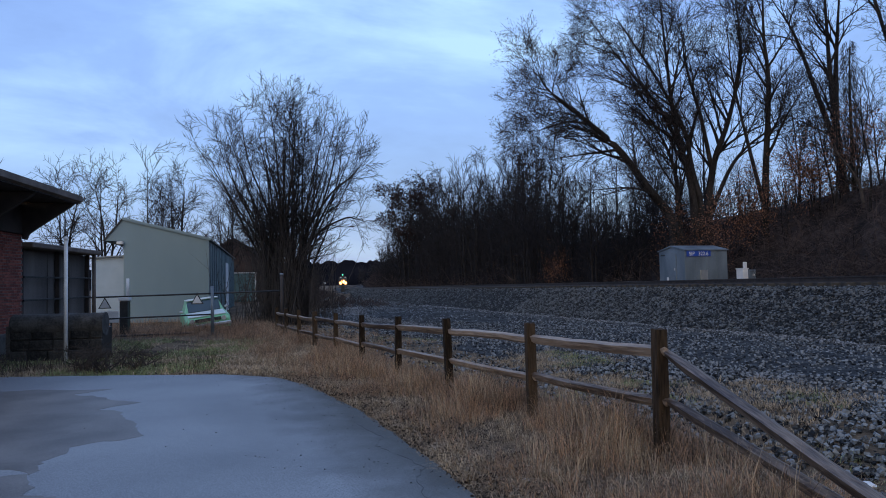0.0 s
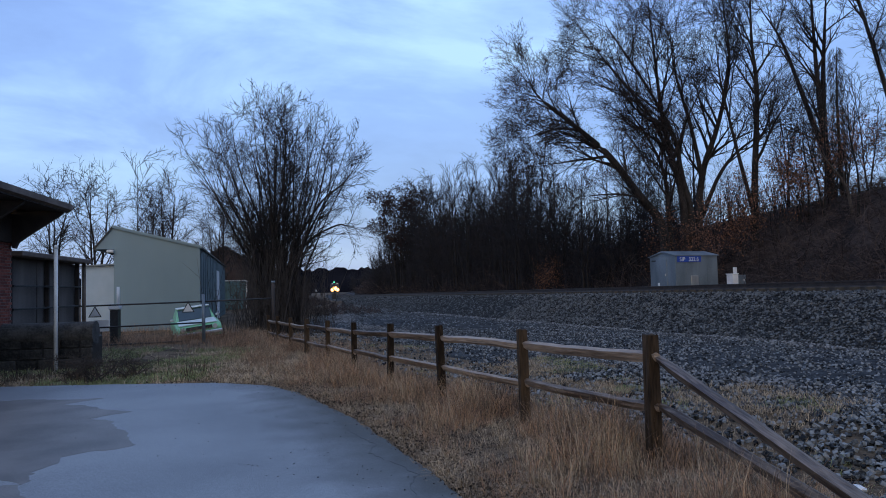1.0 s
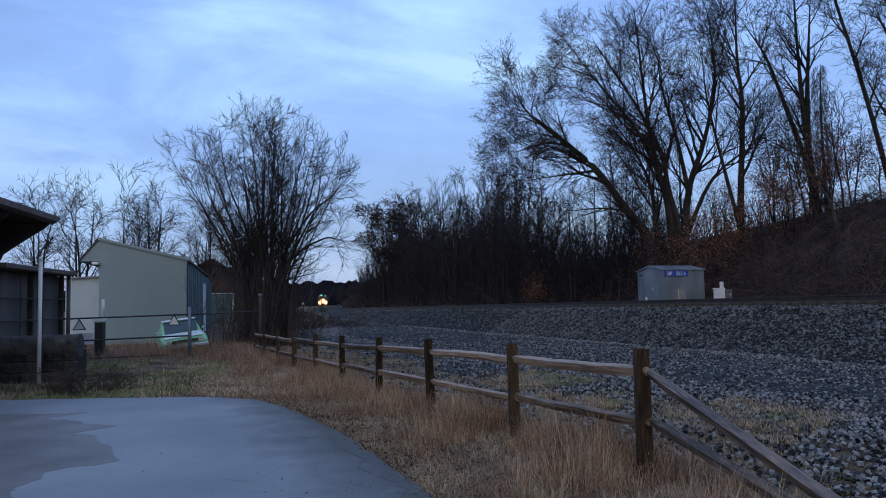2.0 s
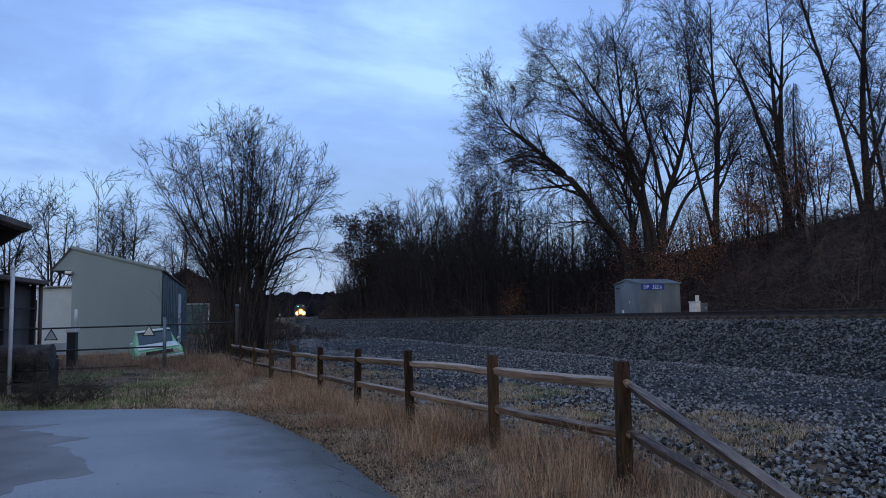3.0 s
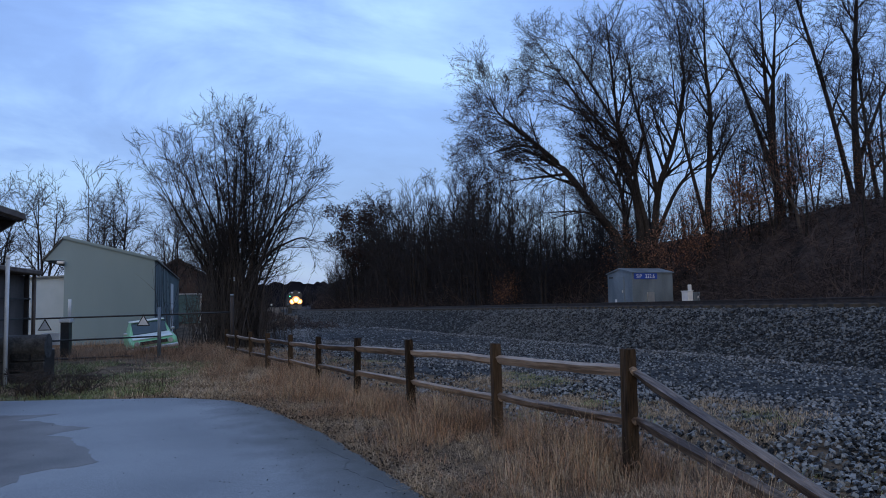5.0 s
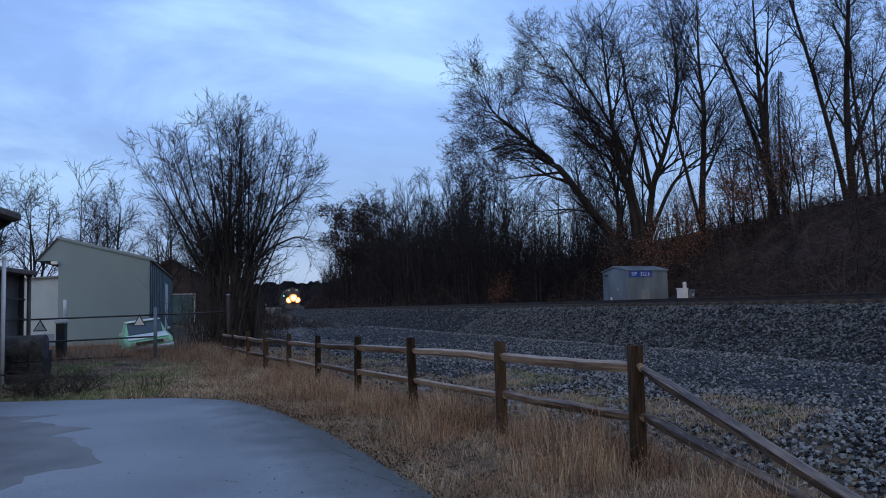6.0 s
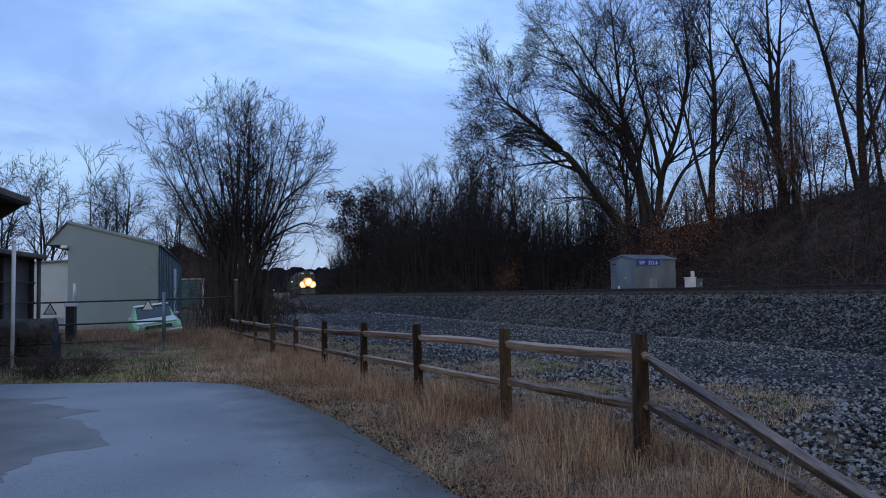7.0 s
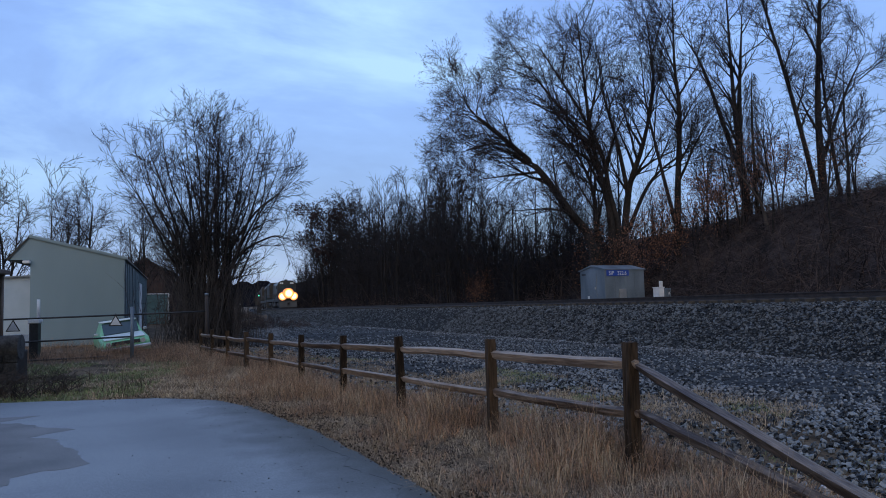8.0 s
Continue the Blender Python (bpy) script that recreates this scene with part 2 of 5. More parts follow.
def finish(bm, name, mat, bevel=0.0, smooth=False):
    if bevel:
        bmesh.ops.bevel(bm, geom=list(bm.edges), offset=bevel, segments=1, affect="EDGES", profile=0.5)
    me = bpy.data.meshes.new(name)
    bm.normal_update()
    bm.to_mesh(me)
    bm.free()
    me.materials.append(mat)
    if smooth:
        me.polygons.foreach_set("use_smooth", [True] * len(me.polygons))
    return me


def box(name, sx, sy, sz, mat, bevel=0.01, centre=(0, 0, 0), taper=1.0):
    """A bevelled block whose base centre is at centre."""
    bm = bmesh.new()
    bmesh.ops.create_cube(bm, size=1)
    for v in bm.verts:
        k = taper if v.co.z > 0 else 1.0
        v.co = Vector((v.co.x * sx * k + centre[0], v.co.y * sy * k + centre[1], (v.co.z + 0.5) * sz + centre[2]))
    return finish(bm, name, mat, bevel)


def rod(name, a, b, r, mat, sides=10, r2=None, smooth=True):
    a, b = Vector(a), Vector(b)
    d = b - a
    bm = bmesh.new()
    bmesh.ops.create_cone(bm, cap_ends=True, segments=sides, radius1=r, radius2=r if r2 is None else r2, depth=d.length)
    bm.transform(Matrix.Translation((a + b) / 2) @ d.to_track_quat("Z", "Y").to_matrix().to_4x4())
    me = finish(bm, name, mat)
    if smooth:
        for p in me.polygons:
            p.use_smooth = len(p.vertices) == 4
    return me


def prism(name, outline, depth, mat, axis="y", bevel=0.0):
    """An outline in two coordinates pushed along the third by depth."""
    put = {"y": lambda u, v, w: (u, w, v), "x": lambda u, v, w: (w, u, v), "z": lambda u, v, w: (u, v, w)}[axis]
    n = len(outline)
    bm = bmesh.new()
    lo = [bm.verts.new(put(u, v, 0)) for u, v in outline]
    hi = [bm.verts.new(put(u, v, depth)) for u, v in outline]
    bm.faces.new(lo)
    bm.faces.new(hi[::-1])
    for i in range(n):
        bm.faces.new((lo[i], hi[i], hi[(i + 1) % n], lo[(i + 1) % n]))
    bmesh.ops.recalc_face_normals(bm, faces=list(bm.faces))
    return finish(bm, name, mat, bevel)


class Tubes:
    """Gathers tapered tubes into one mesh."""

    def __init__(self):
        self.v, self.f = [], []

    def add(self, pts, radii, sides):
        n = len(pts)
        base = len(self.v)
        for i, (p, r) in enumerate(zip(pts, radii)):
            d = (pts[min(i + 1, n - 1)] - pts[max(i - 1, 0)]).normalized()
            u = d.orthogonal().normalized()
            w = d.cross(u)
            for k in range(sides):
                a = 2 * math.pi * k / sides
                self.v.append(p + u * (r * math.cos(a)) + w * (r * math.sin(a)))
        for i in range(n - 1):
            for k in range(sides):
                a, b = base + i * sides + k, base + i * sides + (k + 1) % sides
                self.f.append((a, b, b + sides, a + sides))
        if sides > 3:
            top = base + (n - 1) * sides
            self.f.append(tuple(range(top, top + sides)))

    def mesh(self, name, mat):
        return mesh_from(name, self.v, self.f, mat, True)


def bough(rng, p, d, length, r, steps, wander, lift):
    """A wandering line from p along d, and its radii."""
    pts, radii = [p.copy()], [r]
    for i in range(steps):
        d = (d + Vector((rng.gauss(0, wander), rng.gauss(0, wander), rng.gauss(0, wander) + lift))).normalized()
        p = p + d * (length / steps)
        pts.append(p)
        radii.append(r * (1 - 0.82 * (i + 1) / steps))
    return pts, radii


def sprout(rng, limbs, twigs, tips, pts, radii, level, counts, lengths, spread, lift, first=0.25, fine=1.0):
    """Branches along a line, and branches on those, down to twigs; tips gathers the ends of the last ones."""
    n = len(pts)
    last = level == len(counts) - 1
    for k in range(counts[level]):
        s = first + (1 - first) * (k + rng.random()) / counts[level]
        x = min(s * (n - 1), n - 1.001)
        i = int(x)
        q = pts[i].lerp(pts[i + 1], x - i)
        d = (pts[i + 1] - pts[i]).normalized()
        side = d.orthogonal().normalized()
        side.rotate(Matrix.Rotation(rng.uniform(0, 2 * math.pi), 3, d))
        a = spread * rng.uniform(0.6, 1.3)
        way = (d * math.cos(a) + side * math.sin(a)).normalized()
        ln = lengths[level] * rng.uniform(0.55, 1.15) * (1.2 - 0.5 * s)
        r = min(radii[i] * 0.6, (0.013 * ln + 0.008) * fine)
        r = max(r, 0.0085 * fine)
        pp, rr = bough(rng, q, way, ln, r, (5, 3, 2, 1)[min(level + (1 if last else 0), 3)], 0.08 + 0.025 * level, lift)
        (limbs if level == 0 else twigs).add(pp, rr, 4 if level == 0 else 3)
        if last:
            tips.append((pp[-1], (pp[-1] - pp[0]).normalized()))
        else:
            sprout(rng, limbs, twigs, tips, pp, rr, level + 1, counts, lengths, spread, lift, 0.18, fine)


def leaf_mesh(name, rng, tips, per, size, scatter, mat, jitter=0.8, slim=0.32):
    """Small curled leaves or buds round the ends of twigs."""
    v, f = [], []
    for p, d in tips:
        for _ in range(per):
            c = p + Vector((rng.gauss(0, scatter), rng.gauss(0, scatter), rng.gauss(0, scatter)))
            u = (d + Vector((rng.gauss(0, jitter), rng.gauss(0, jitter), rng.gauss(0, jitter)))).normalized() * (size * rng.uniform(0.6, 1.3))
            w = u.orthogonal() * slim
            n = len(v)
            v += [c - u, c + w, c + u, c - w]
            f.append((n, n + 1, n + 2, n + 3))
    return mesh_from(name, v, f, mat)


def smooth_line(points, radius, per=4):
    """A soft curve through control points, tapering."""
    P = [Vector(p) for p in points]
    P = [P[0] * 2 - P[1]] + P + [P[-1] * 2 - P[-2]]
    out = []
    for i in range(1, len(P) - 2):
        for k in range(per):
            u = k / per
            out.append(0.5 * (2 * P[i] + (P[i + 1] - P[i - 1]) * u + (2 * P[i - 1] - 5 * P[i] + 4 * P[i + 1] - P[i + 2]) * u * u
                              + (3 * P[i] - P[i - 1] - 3 * P[i + 1] + P[i + 2]) * u ** 3))
    out.append(P[-2])
    n = len(out) - 1
    return out, [radius * (1 - 0.90 * i / n) * (1.25 if i == 0 else 1) for i in range(n + 1)]


def tree(name, seed, stems, counts, lengths, spread, lift, label, bark=None, twig=None, first=0.3, group="", category="tree", fine=1.0, leaves=None):
    """A bare tree: its stems are (control points, radius), all from the tree's base. leaves: (name, number on a twig, size, scatter, material)."""
    rng = random.Random(seed)
    limbs, twigs, tips = Tubes(), Tubes(), []
    base = Vector(stems[0][0][0])
    spans = [sum(math.dist(p, q) for p, q in zip(points, points[1:])) for points, _ in stems]
    for (points, radius), span in zip(stems, spans):
        pts, radii = smooth_line([Vector(p) - base for p in points], radius)
        limbs.add(pts, radii, 8)
        number = max(3, round(counts[0] * span / max(spans)))
        sprout(rng, limbs, twigs, tips, pts, radii, 0, (number, *counts[1:]), lengths, spread, lift, first, fine)
    ob = thing(name, pose(*base), label, category, group)
    part("trunk", limbs.mesh("trunk", bark or M_BARK), ob)
    part("crown", twigs.mesh("crown", twig or M_TWIG), ob)
    if leaves:
        part(leaves[0], leaf_mesh(leaves[0], rng, tips, *leaves[1:]), ob, kind="stuff")
    return ob


def straight_stems(seed, height, count, radius, fan):
    """Stems for an ordinary tree that grows from the origin."""
    rng = random.Random(seed)
    stems = []
    for k in range(count):
        a = 2 * math.pi * (k + rng.random() * 0.6) / count
        lean = fan * rng.uniform(0.5, 1.1)
        h = height * rng.uniform(0.75, 1.0)
        pts = [(0, 0, -0.3)]
        for s in (0.3, 0.65, 1.0):
            pts.append((math.cos(a) * lean * s * h + rng.gauss(0, 0.15), math.sin(a) * lean * s * h + rng.gauss(0, 0.15), h * s))
        stems.append((pts, radius * rng.uniform(0.7, 1.0)))
    return stems


def track_x(y):
    """The centre line of the track, which bends as it goes away."""
    return float(np.interp(y, TRACK_Y, TRACK_X))


def track_z(y):
    """The height of the rail heads."""
    return 1.55 - 0.0068 * max(y - 15, -40)


_ky = [-60, 0, 15, 40, 80, 122, 142, 152, 192, 212, 252, 282, 330, 420]
_kx = [28.0, 18.3, 15.7, 11.3, 4.6, -2.2, -5.0, -6.2, -9.6, -11.1, -13.9, -15.9, -19.0, -25.0]
TRACK_Y = np.arange(-60, 421, 2.0)
TRACK_X = np.interp(TRACK_Y, _ky, _kx)
for _ in range(60):
    TRACK_X[1:-1] = (TRACK_X[:-2] + 2 * TRACK_X[1:-1] + TRACK_X[2:]) / 4


def hill(x, y):
    """The height of the wooded bank behind the track, over the plain ground."""
    s = x - track_x(y)
    up = np.clip((s - 6.5) / 17.0, 0, 1)
    near = np.clip((75 - y) / 40.0, 0, 1)
    top = 6.0 + 1.4 * near
    return float(top * up * up * (3 - 2 * up) + 0.03 * max(s - 29, 0))


def ground_z(x, y):
    z = -0.008 * min(max(y - 6, 0), 60) * (1 if x > -6 else 0.3)
    s = x - track_x(y)
    z += 0.04 * noise.noise((x * 0.4, y * 0.4, 0)) * (0 if (x < 1.2 and y < 14) else 1)
    if s > 4:
        z += 0.7 * min((s - 4) / 3, 1) + hill(x, y)
    return z - (0.03 if (x < 1.6 and y < 14) else 0)


# ---- the ground and the large structure ----
def build_ground():
    def steps(a, b, fine, far):
        s = [float(v) for v in np.arange(a, b + 0.01, fine)]
        d = fine
        lo, hi = s[0], s[-1]
        while lo > -far or hi < far:
            d *= 1.6
            lo, hi = lo - d, hi + d
            s = [lo] + s + [hi]
        return s
    xs, ys = steps(-34, 60, 1.0, 2600), steps(-8, 130, 1.25, 2600)
    verts = [(x, y, ground_z(x, y)) for y in ys for x in xs]
    w = len(xs)
    faces, slot = [], []
    for j in range(len(ys) - 1):
        for i in range(w - 1):
            faces.append((j * w + i, j * w + i + 1, (j + 1) * w + i + 1, (j + 1) * w + i))
            cx, cy = (xs[i] + xs[i + 1]) / 2, (ys[j] + ys[j + 1]) / 2
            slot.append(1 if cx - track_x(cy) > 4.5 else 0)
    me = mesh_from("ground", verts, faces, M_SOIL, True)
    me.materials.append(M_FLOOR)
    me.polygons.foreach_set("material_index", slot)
    tagged(new("ground", me), "winter ground with thatch, soil and a wooded bank", "ground", "", "structure")


ASPHALT = [(1.55, -9), (1.35, 2), (1.08, 4.6), (0.85, 5.7), (0.45, 7.3), (0.05, 8.7), (-0.39, 9.92), (-0.9, 11.3), (-1.56, 12.4), (-2.6, 13.05),
           (-4.67, 13.42), (-6.8, 13.68), (-12, 14.1), (-30, 15.0), (-30, -9)]


def ragged(points, step, amount, seed, closed=True):
    """An outline with a crumbled edge."""
    out = []
    for i, a in enumerate(points):
        b = points[(i + 1) % len(points)]
        n = max(1, int(math.dist(a, b) / step)) if math.dist(a, b) < 8 else 1
        for k in range(n):
            x, y = a[0] + (b[0] - a[0]) * k / n, a[1] + (b[1] - a[1]) * k / n
            q = amount * (noise.noise((x * 2.2, y * 2.2, seed)) + 0.5 * noise.noise((x * 9, y * 9, seed)))
            r = amount * (noise.noise((x * 2.2, y * 2.2, seed + 5)) + 0.5 * noise.noise((x * 9, y * 9, seed + 5)))
            out.append((x + q, y + r))
    return out


DAMP = [[(-9.0, 11.9), (-5.77, 11.65), (-4.02, 11.52), (-4.4, 11.1), (-3.15, 10.05), (-3.4, 9.5), (-2.9, 9.0), (-2.28, 7.73), (-2.89, 7.17), (-2.73, 6.22), (-3.3, 6.5), (-6, 6.9), (-9, 7.0)],
        [(-5.0, 6.0), (-3.0, 6.17), (-2.75, 6.2), (-2.42, 5.66), (-2.1, 5.3), (-2.2, 4.2), (-5, 4.0)]]


def build_asphalt():
    me = prism("asphalt", ragged(ASPHALT, 0.07, 0.04, 2), 0.06, M_ASPHALT, "z")
    road = tagged(new("road", me), "worn grey asphalt yard with damp patches", "asphalt", "", "structure")
    road.location.z = -0.05
    for k, d in enumerate(DAMP):
        part("damp_patch", prism("damp_patch", ragged(d, 0.08, 0.16, 11 + k), 0.0022, M_DAMP, "z"), road, pose(0, 0, 0.0602), "darker damp patch")
    crack = Tubes()
    rng = random.Random(6)
    for pts in ([(0.44, 6.42), (0.72, 5.86), (0.61, 5.52), (0.63, 5.12), (0.8, 4.5)], [(0.0, 7.9), (0.3, 7.2), (0.25, 6.8), (0.44, 6.42)]):
        line = [Vector((x + rng.gauss(0, 0.02), y, 0.0605)) for x, y in pts]
        fine = []
        for a, b in zip(line, line[1:]):
            fine += [a.lerp(b, k / 6) + Vector((rng.gauss(0, 0.012), rng.gauss(0, 0.012), 0)) for k in range(6)]
        crack.add(fine, [0.0025] * len(fine), 3)
    part("crack", crack.mesh("crack", M_BLACK), road, label="thin dark cracks", kind="stuff")
    grit_v, grit_f = [], []
    for _ in range(300):
        y = 3.0 + 10 * rng.random() ** 1.5
        x = asphalt_edge(y) - abs(rng.gauss(0, 0.7)) - 0.02 if rng.random() < 0.7 else rng.uniform(-7, 0.8)
        if inside(ASPHALT, x, y):
            pebble(rng, x, y, 0.013, rng.uniform(0.003, 0.009), grit_v, grit_f)
    tagged(new("asphalt_grit", mesh_from("asphalt_grit", grit_v, grit_f, M_STONE)), "loose grit and bits on the asphalt", "grit", "", "stuff")


def inside(poly, x, y):
    c = False
    for i in range(len(poly)):
        (x1, y1), (x2, y2) = poly[i - 1], poly[i]
        if (y1 > y) != (y2 > y) and x < (x2 - x1) * (y - y1) / (y2 - y1) + x1:
            c = not c
    return c


def sweep(name, profile, mat, y0, y1, step, closed=False, smooth=False):
    """A profile (side, height over the rail heads) along the track."""
    ys = np.arange(y0, y1 + 0.01, step)
    v, f = [], []
    n = len(profile)
    for y in ys:
        x, z = track_x(y), track_z(y)
        d = Vector((track_x(y + 1) - track_x(y - 1), 2, 0)).normalized()
        nx, ny = d.y, -d.x
        for s, h in profile:
            v.append((x + nx * s, y + ny * s, z + h))
    for j in range(len(ys) - 1):
        for i in range(n if closed else n - 1):
            a, b = j * n + i, j * n + (i + 1) % n
            f.append((a, b, b + n, a + n))
    if closed:
        f.append(tuple(range(n))[::-1])
        f.append(tuple(range((len(ys) - 1) * n, len(ys) * n)))
    return mesh_from(name, v, f, mat, smooth)


RAIL = [(-0.075, -0.17), (0.075, -0.17), (0.075, -0.158), (0.012, -0.14), (0.010, -0.045), (0.036, -0.035), (0.036, -0.004), (0.03, 0),
        (-0.03, 0), (-0.036, -0.004), (-0.036, -0.035), (-0.010, -0.045), (-0.012, -0.14), (-0.075, -0.158)]


def build_track():
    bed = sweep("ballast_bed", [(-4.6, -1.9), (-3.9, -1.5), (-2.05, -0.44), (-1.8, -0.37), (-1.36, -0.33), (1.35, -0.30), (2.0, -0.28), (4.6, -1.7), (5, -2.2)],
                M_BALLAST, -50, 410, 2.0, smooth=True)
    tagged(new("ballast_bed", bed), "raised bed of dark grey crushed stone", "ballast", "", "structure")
    track = thing("railway_track", pose(0, 0, 0), "single railway track with brown rusted rails on dark ties", "railway track", "", "structure")
    for s in (-0.753, 0.753):
        part("rail", sweep("rail", [(a + s, b) for a, b in RAIL], M_RAIL, -50, 410, 2.0, True), track, label="rust-brown steel rail")
    tie = box("tie", 2.55, 0.23, 0.18, M_TIE, 0.012)
    for k in range(150):
        y = -4 + k * 0.54
        a = math.atan2(track_x(y + 1) - track_x(y - 1), 2)
        part("tie", tie, track, pose(track_x(y), y, track_z(y) - 0.353, 0, 0, -math.degrees(a)))
    v = []
    f = []
    for k in range(400):
        y = 77.0 + k * 0.6
        x, z = track_x(y), track_z(y) - 0.18
        b = len(v)
        v += [(x - 1.27, y - 0.1, z), (x + 1.27, y - 0.1, z), (x + 1.27, y + 0.1, z), (x - 1.27, y + 0.1, z),
              (x - 1.27, y - 0.1, z - 0.15), (x - 1.27, y + 0.1, z - 0.15), (x + 1.27, y - 0.1, z - 0.15), (x + 1.27, y + 0.1, z - 0.15)]
        f += [(b, b + 1, b + 2, b + 3), (b, b + 3, b + 5, b + 4), (b, b + 4, b + 6, b + 1), (b + 3, b + 2, b + 7, b + 5)]
    part("far_ties", mesh_from("far_ties", v, f, M_TIE), track, kind="stuff")


CORNERS = [(i, j, k) for k in (-1, 1) for i, j in ((-1, -1), (1, -1), (1, 1), (-1, 1))]


def pebble(rng, x, y, z, r, v, f):
    """An angular broken stone: a lopsided block lying any way up."""
    b = len(v)
    turn = Euler((rng.gauss(0, 0.5), rng.gauss(0, 0.5), rng.uniform(0, 6.28))).to_matrix()
    sx, sy, sz = r * rng.uniform(0.65, 1.0), r * rng.uniform(0.5, 0.8), r * rng.uniform(0.35, 0.65)
    for i, j, k in CORNERS:
        q = turn @ Vector((i * sx * rng.uniform(0.55, 1.1), j * sy * rng.uniform(0.55, 1.1), k * sz * rng.uniform(0.6, 1.1)))
        v.append((x + q.x, y + q.y, z + q.z))
    f += [(b + 4, b + 5, b + 6, b + 7), (b, b + 1, b + 5, b + 4), (b + 1, b + 2, b + 6, b + 5), (b + 2, b + 3, b + 7, b + 6), (b + 3, b, b + 4, b + 7)]


def fence_x(y):
    return float(np.interp(y, [-5, 2.7, 5.75, 8.05, 14.9, 26.5, 40], [3.0, 2.86, 2.75, 2.08, -0.14, -3.6, -7.6]))


def build_gravel():
    # the bench of fines between the fence and the ballast
    v, f = [], []
    ys = np.arange(-6, 300, 1.5)
    for y in ys:
        a, b = fence_x(y) + 2.6 + 0.7 * noise.noise((0, y * 0.5, 0)), track_x(y) - 3.3
        for k in range(9):
            x = a + (b - a) * k / 8
            v.append((x, y, ground_z(x, y) + 0.03 - (0.06 if k == 0 else 0) + 0.05 * noise.noise((x * 0.7, y * 0.25, 3))))
    for j in range(len(ys) - 1):
        for i in range(8):
            f.append((j * 9 + i, j * 9 + i + 1, (j + 1) * 9 + i + 1, (j + 1) * 9 + i))
    tagged(new("gravel_bench", mesh_from("gravel_bench", v, f, M_FINES, True)), "packed grey gravel beside the track", "gravel", "", "structure")
    bench = bpy.data.objects["gravel_bench"]
    shapes = []
    for k in range(5):
        pv, pf = [], []
        pebble(random.Random(40 + k), 0, 0, 0, 0.036, pv, pf)
        shapes.append(mesh_from("stone", pv, pf, M_STONE))
    r2 = random.Random(12)
    for k in range(290):
        y = 3.0 + 5.5 * r2.random()
        x = fence_x(y) + 1.0 + 3.2 * r2.random()
        part("stone", shapes[k % 5], bench, pose(x, y, ground_z(x, y) + 0.04, r2.uniform(0, 360), r2.uniform(0, 360), r2.uniform(0, 360)))
    rng = random.Random(11)
    v, f = [], []
    for k in range(54000):
        y = 11 + 130 * rng.random() ** 2.0 if k < 26000 else rng.uniform(11, 40)
        s = -rng.uniform(1.3, 4.5)
        x = track_x(y) + s
        z = track_z(y) + rng.gauss(0, 0.018) + float(np.interp(s, [-4.6, -3.9, -2.05, -1.8, -1.35], [-1.9, -1.5, -0.44, -0.37, -0.33]))
        pebble(rng, x, y, max(z, ground_z(x, y)) + 0.01, rng.uniform(0.020, 0.045) * (1 + y / 80), v, f)
    tagged(new("ballast_stones", mesh_from("ballast_stones", v, f, M_STONE)), "loose angular grey ballast stones on the bank", "ballast", "", "stuff")
    v, f = [], []
    for _ in range(20000):
        y = 3.5 + 100 * rng.random() ** 2.2
        a, b = fence_x(y) + 0.8, track_x(y) - 3.6
        x = a + (b - a) * rng.random()
        if noise.noise((x * 0.5, y * 0.35, 7)) < -0.12 and rng.random() < 0.3:
            continue
        pebble(rng, x, y, ground_z(x, y) + 0.035, rng.uniform(0.014, 0.034) * (1 + y / 80), v, f)
    for _ in range(9000):
        y = 3.6 + 11 * rng.random() ** 1.3
        x = fence_x(y) + 0.9 + 5.2 * rng.random()
        if noise.noise((x * 0.55, y * 0.4, 23)) > -0.05 and rng.random() < 0.8:
            continue
        z = ground_z(x, y) + (0.02 if x < fence_x(y) + 2.6 else 0.05)
        pebble(rng, x, y, z, rng.uniform(0.014, 0.042), v, f)
    for _ in range(11000):
        y = rng.uniform(6, 30)
        a, b = fence_x(y) + 3.4, track_x(y) - 3.7
        x = a + (b - a) * rng.random()
        pebble(rng, x, y, ground_z(x, y) + 0.04 + 0.05 * noise.noise((x * 0.7, y * 0.25, 3)), rng.uniform(0.012, 0.034), v, f)
    tagged(new("gravel_stones", mesh_from("gravel_stones", v, f, M_GRAVEL)), "scattered blue-grey gravel stones on the bench", "gravel", "", "stuff")


def build_pale_gravel():
    """Two strips of paler fines left by wheels along the bench, and one at the foot of the ballast."""
    rng = random.Random(17)
    v, f = [], []
    for _ in range(8000):
        y = 4 + 56 * rng.random() ** 1.5
        foot = track_x(y) - 4.2
        edge = fence_x(y) + 2.9
        pick = rng.random()
        x = foot + rng.gauss(0, 0.28) if pick < 0.55 else edge + (foot - edge) * 0.28 + rng.gauss(0, 0.35)
        pebble(rng, x, y, ground_z(x, y) + 0.05, rng.uniform(0.012, 0.03) * (1 + y / 40), v, f)
    tagged(new("pale_gravel", mesh_from("pale_gravel", v, f, M_PALESTONE)), "strips of paler fine gravel along the bench", "gravel", "", "stuff")


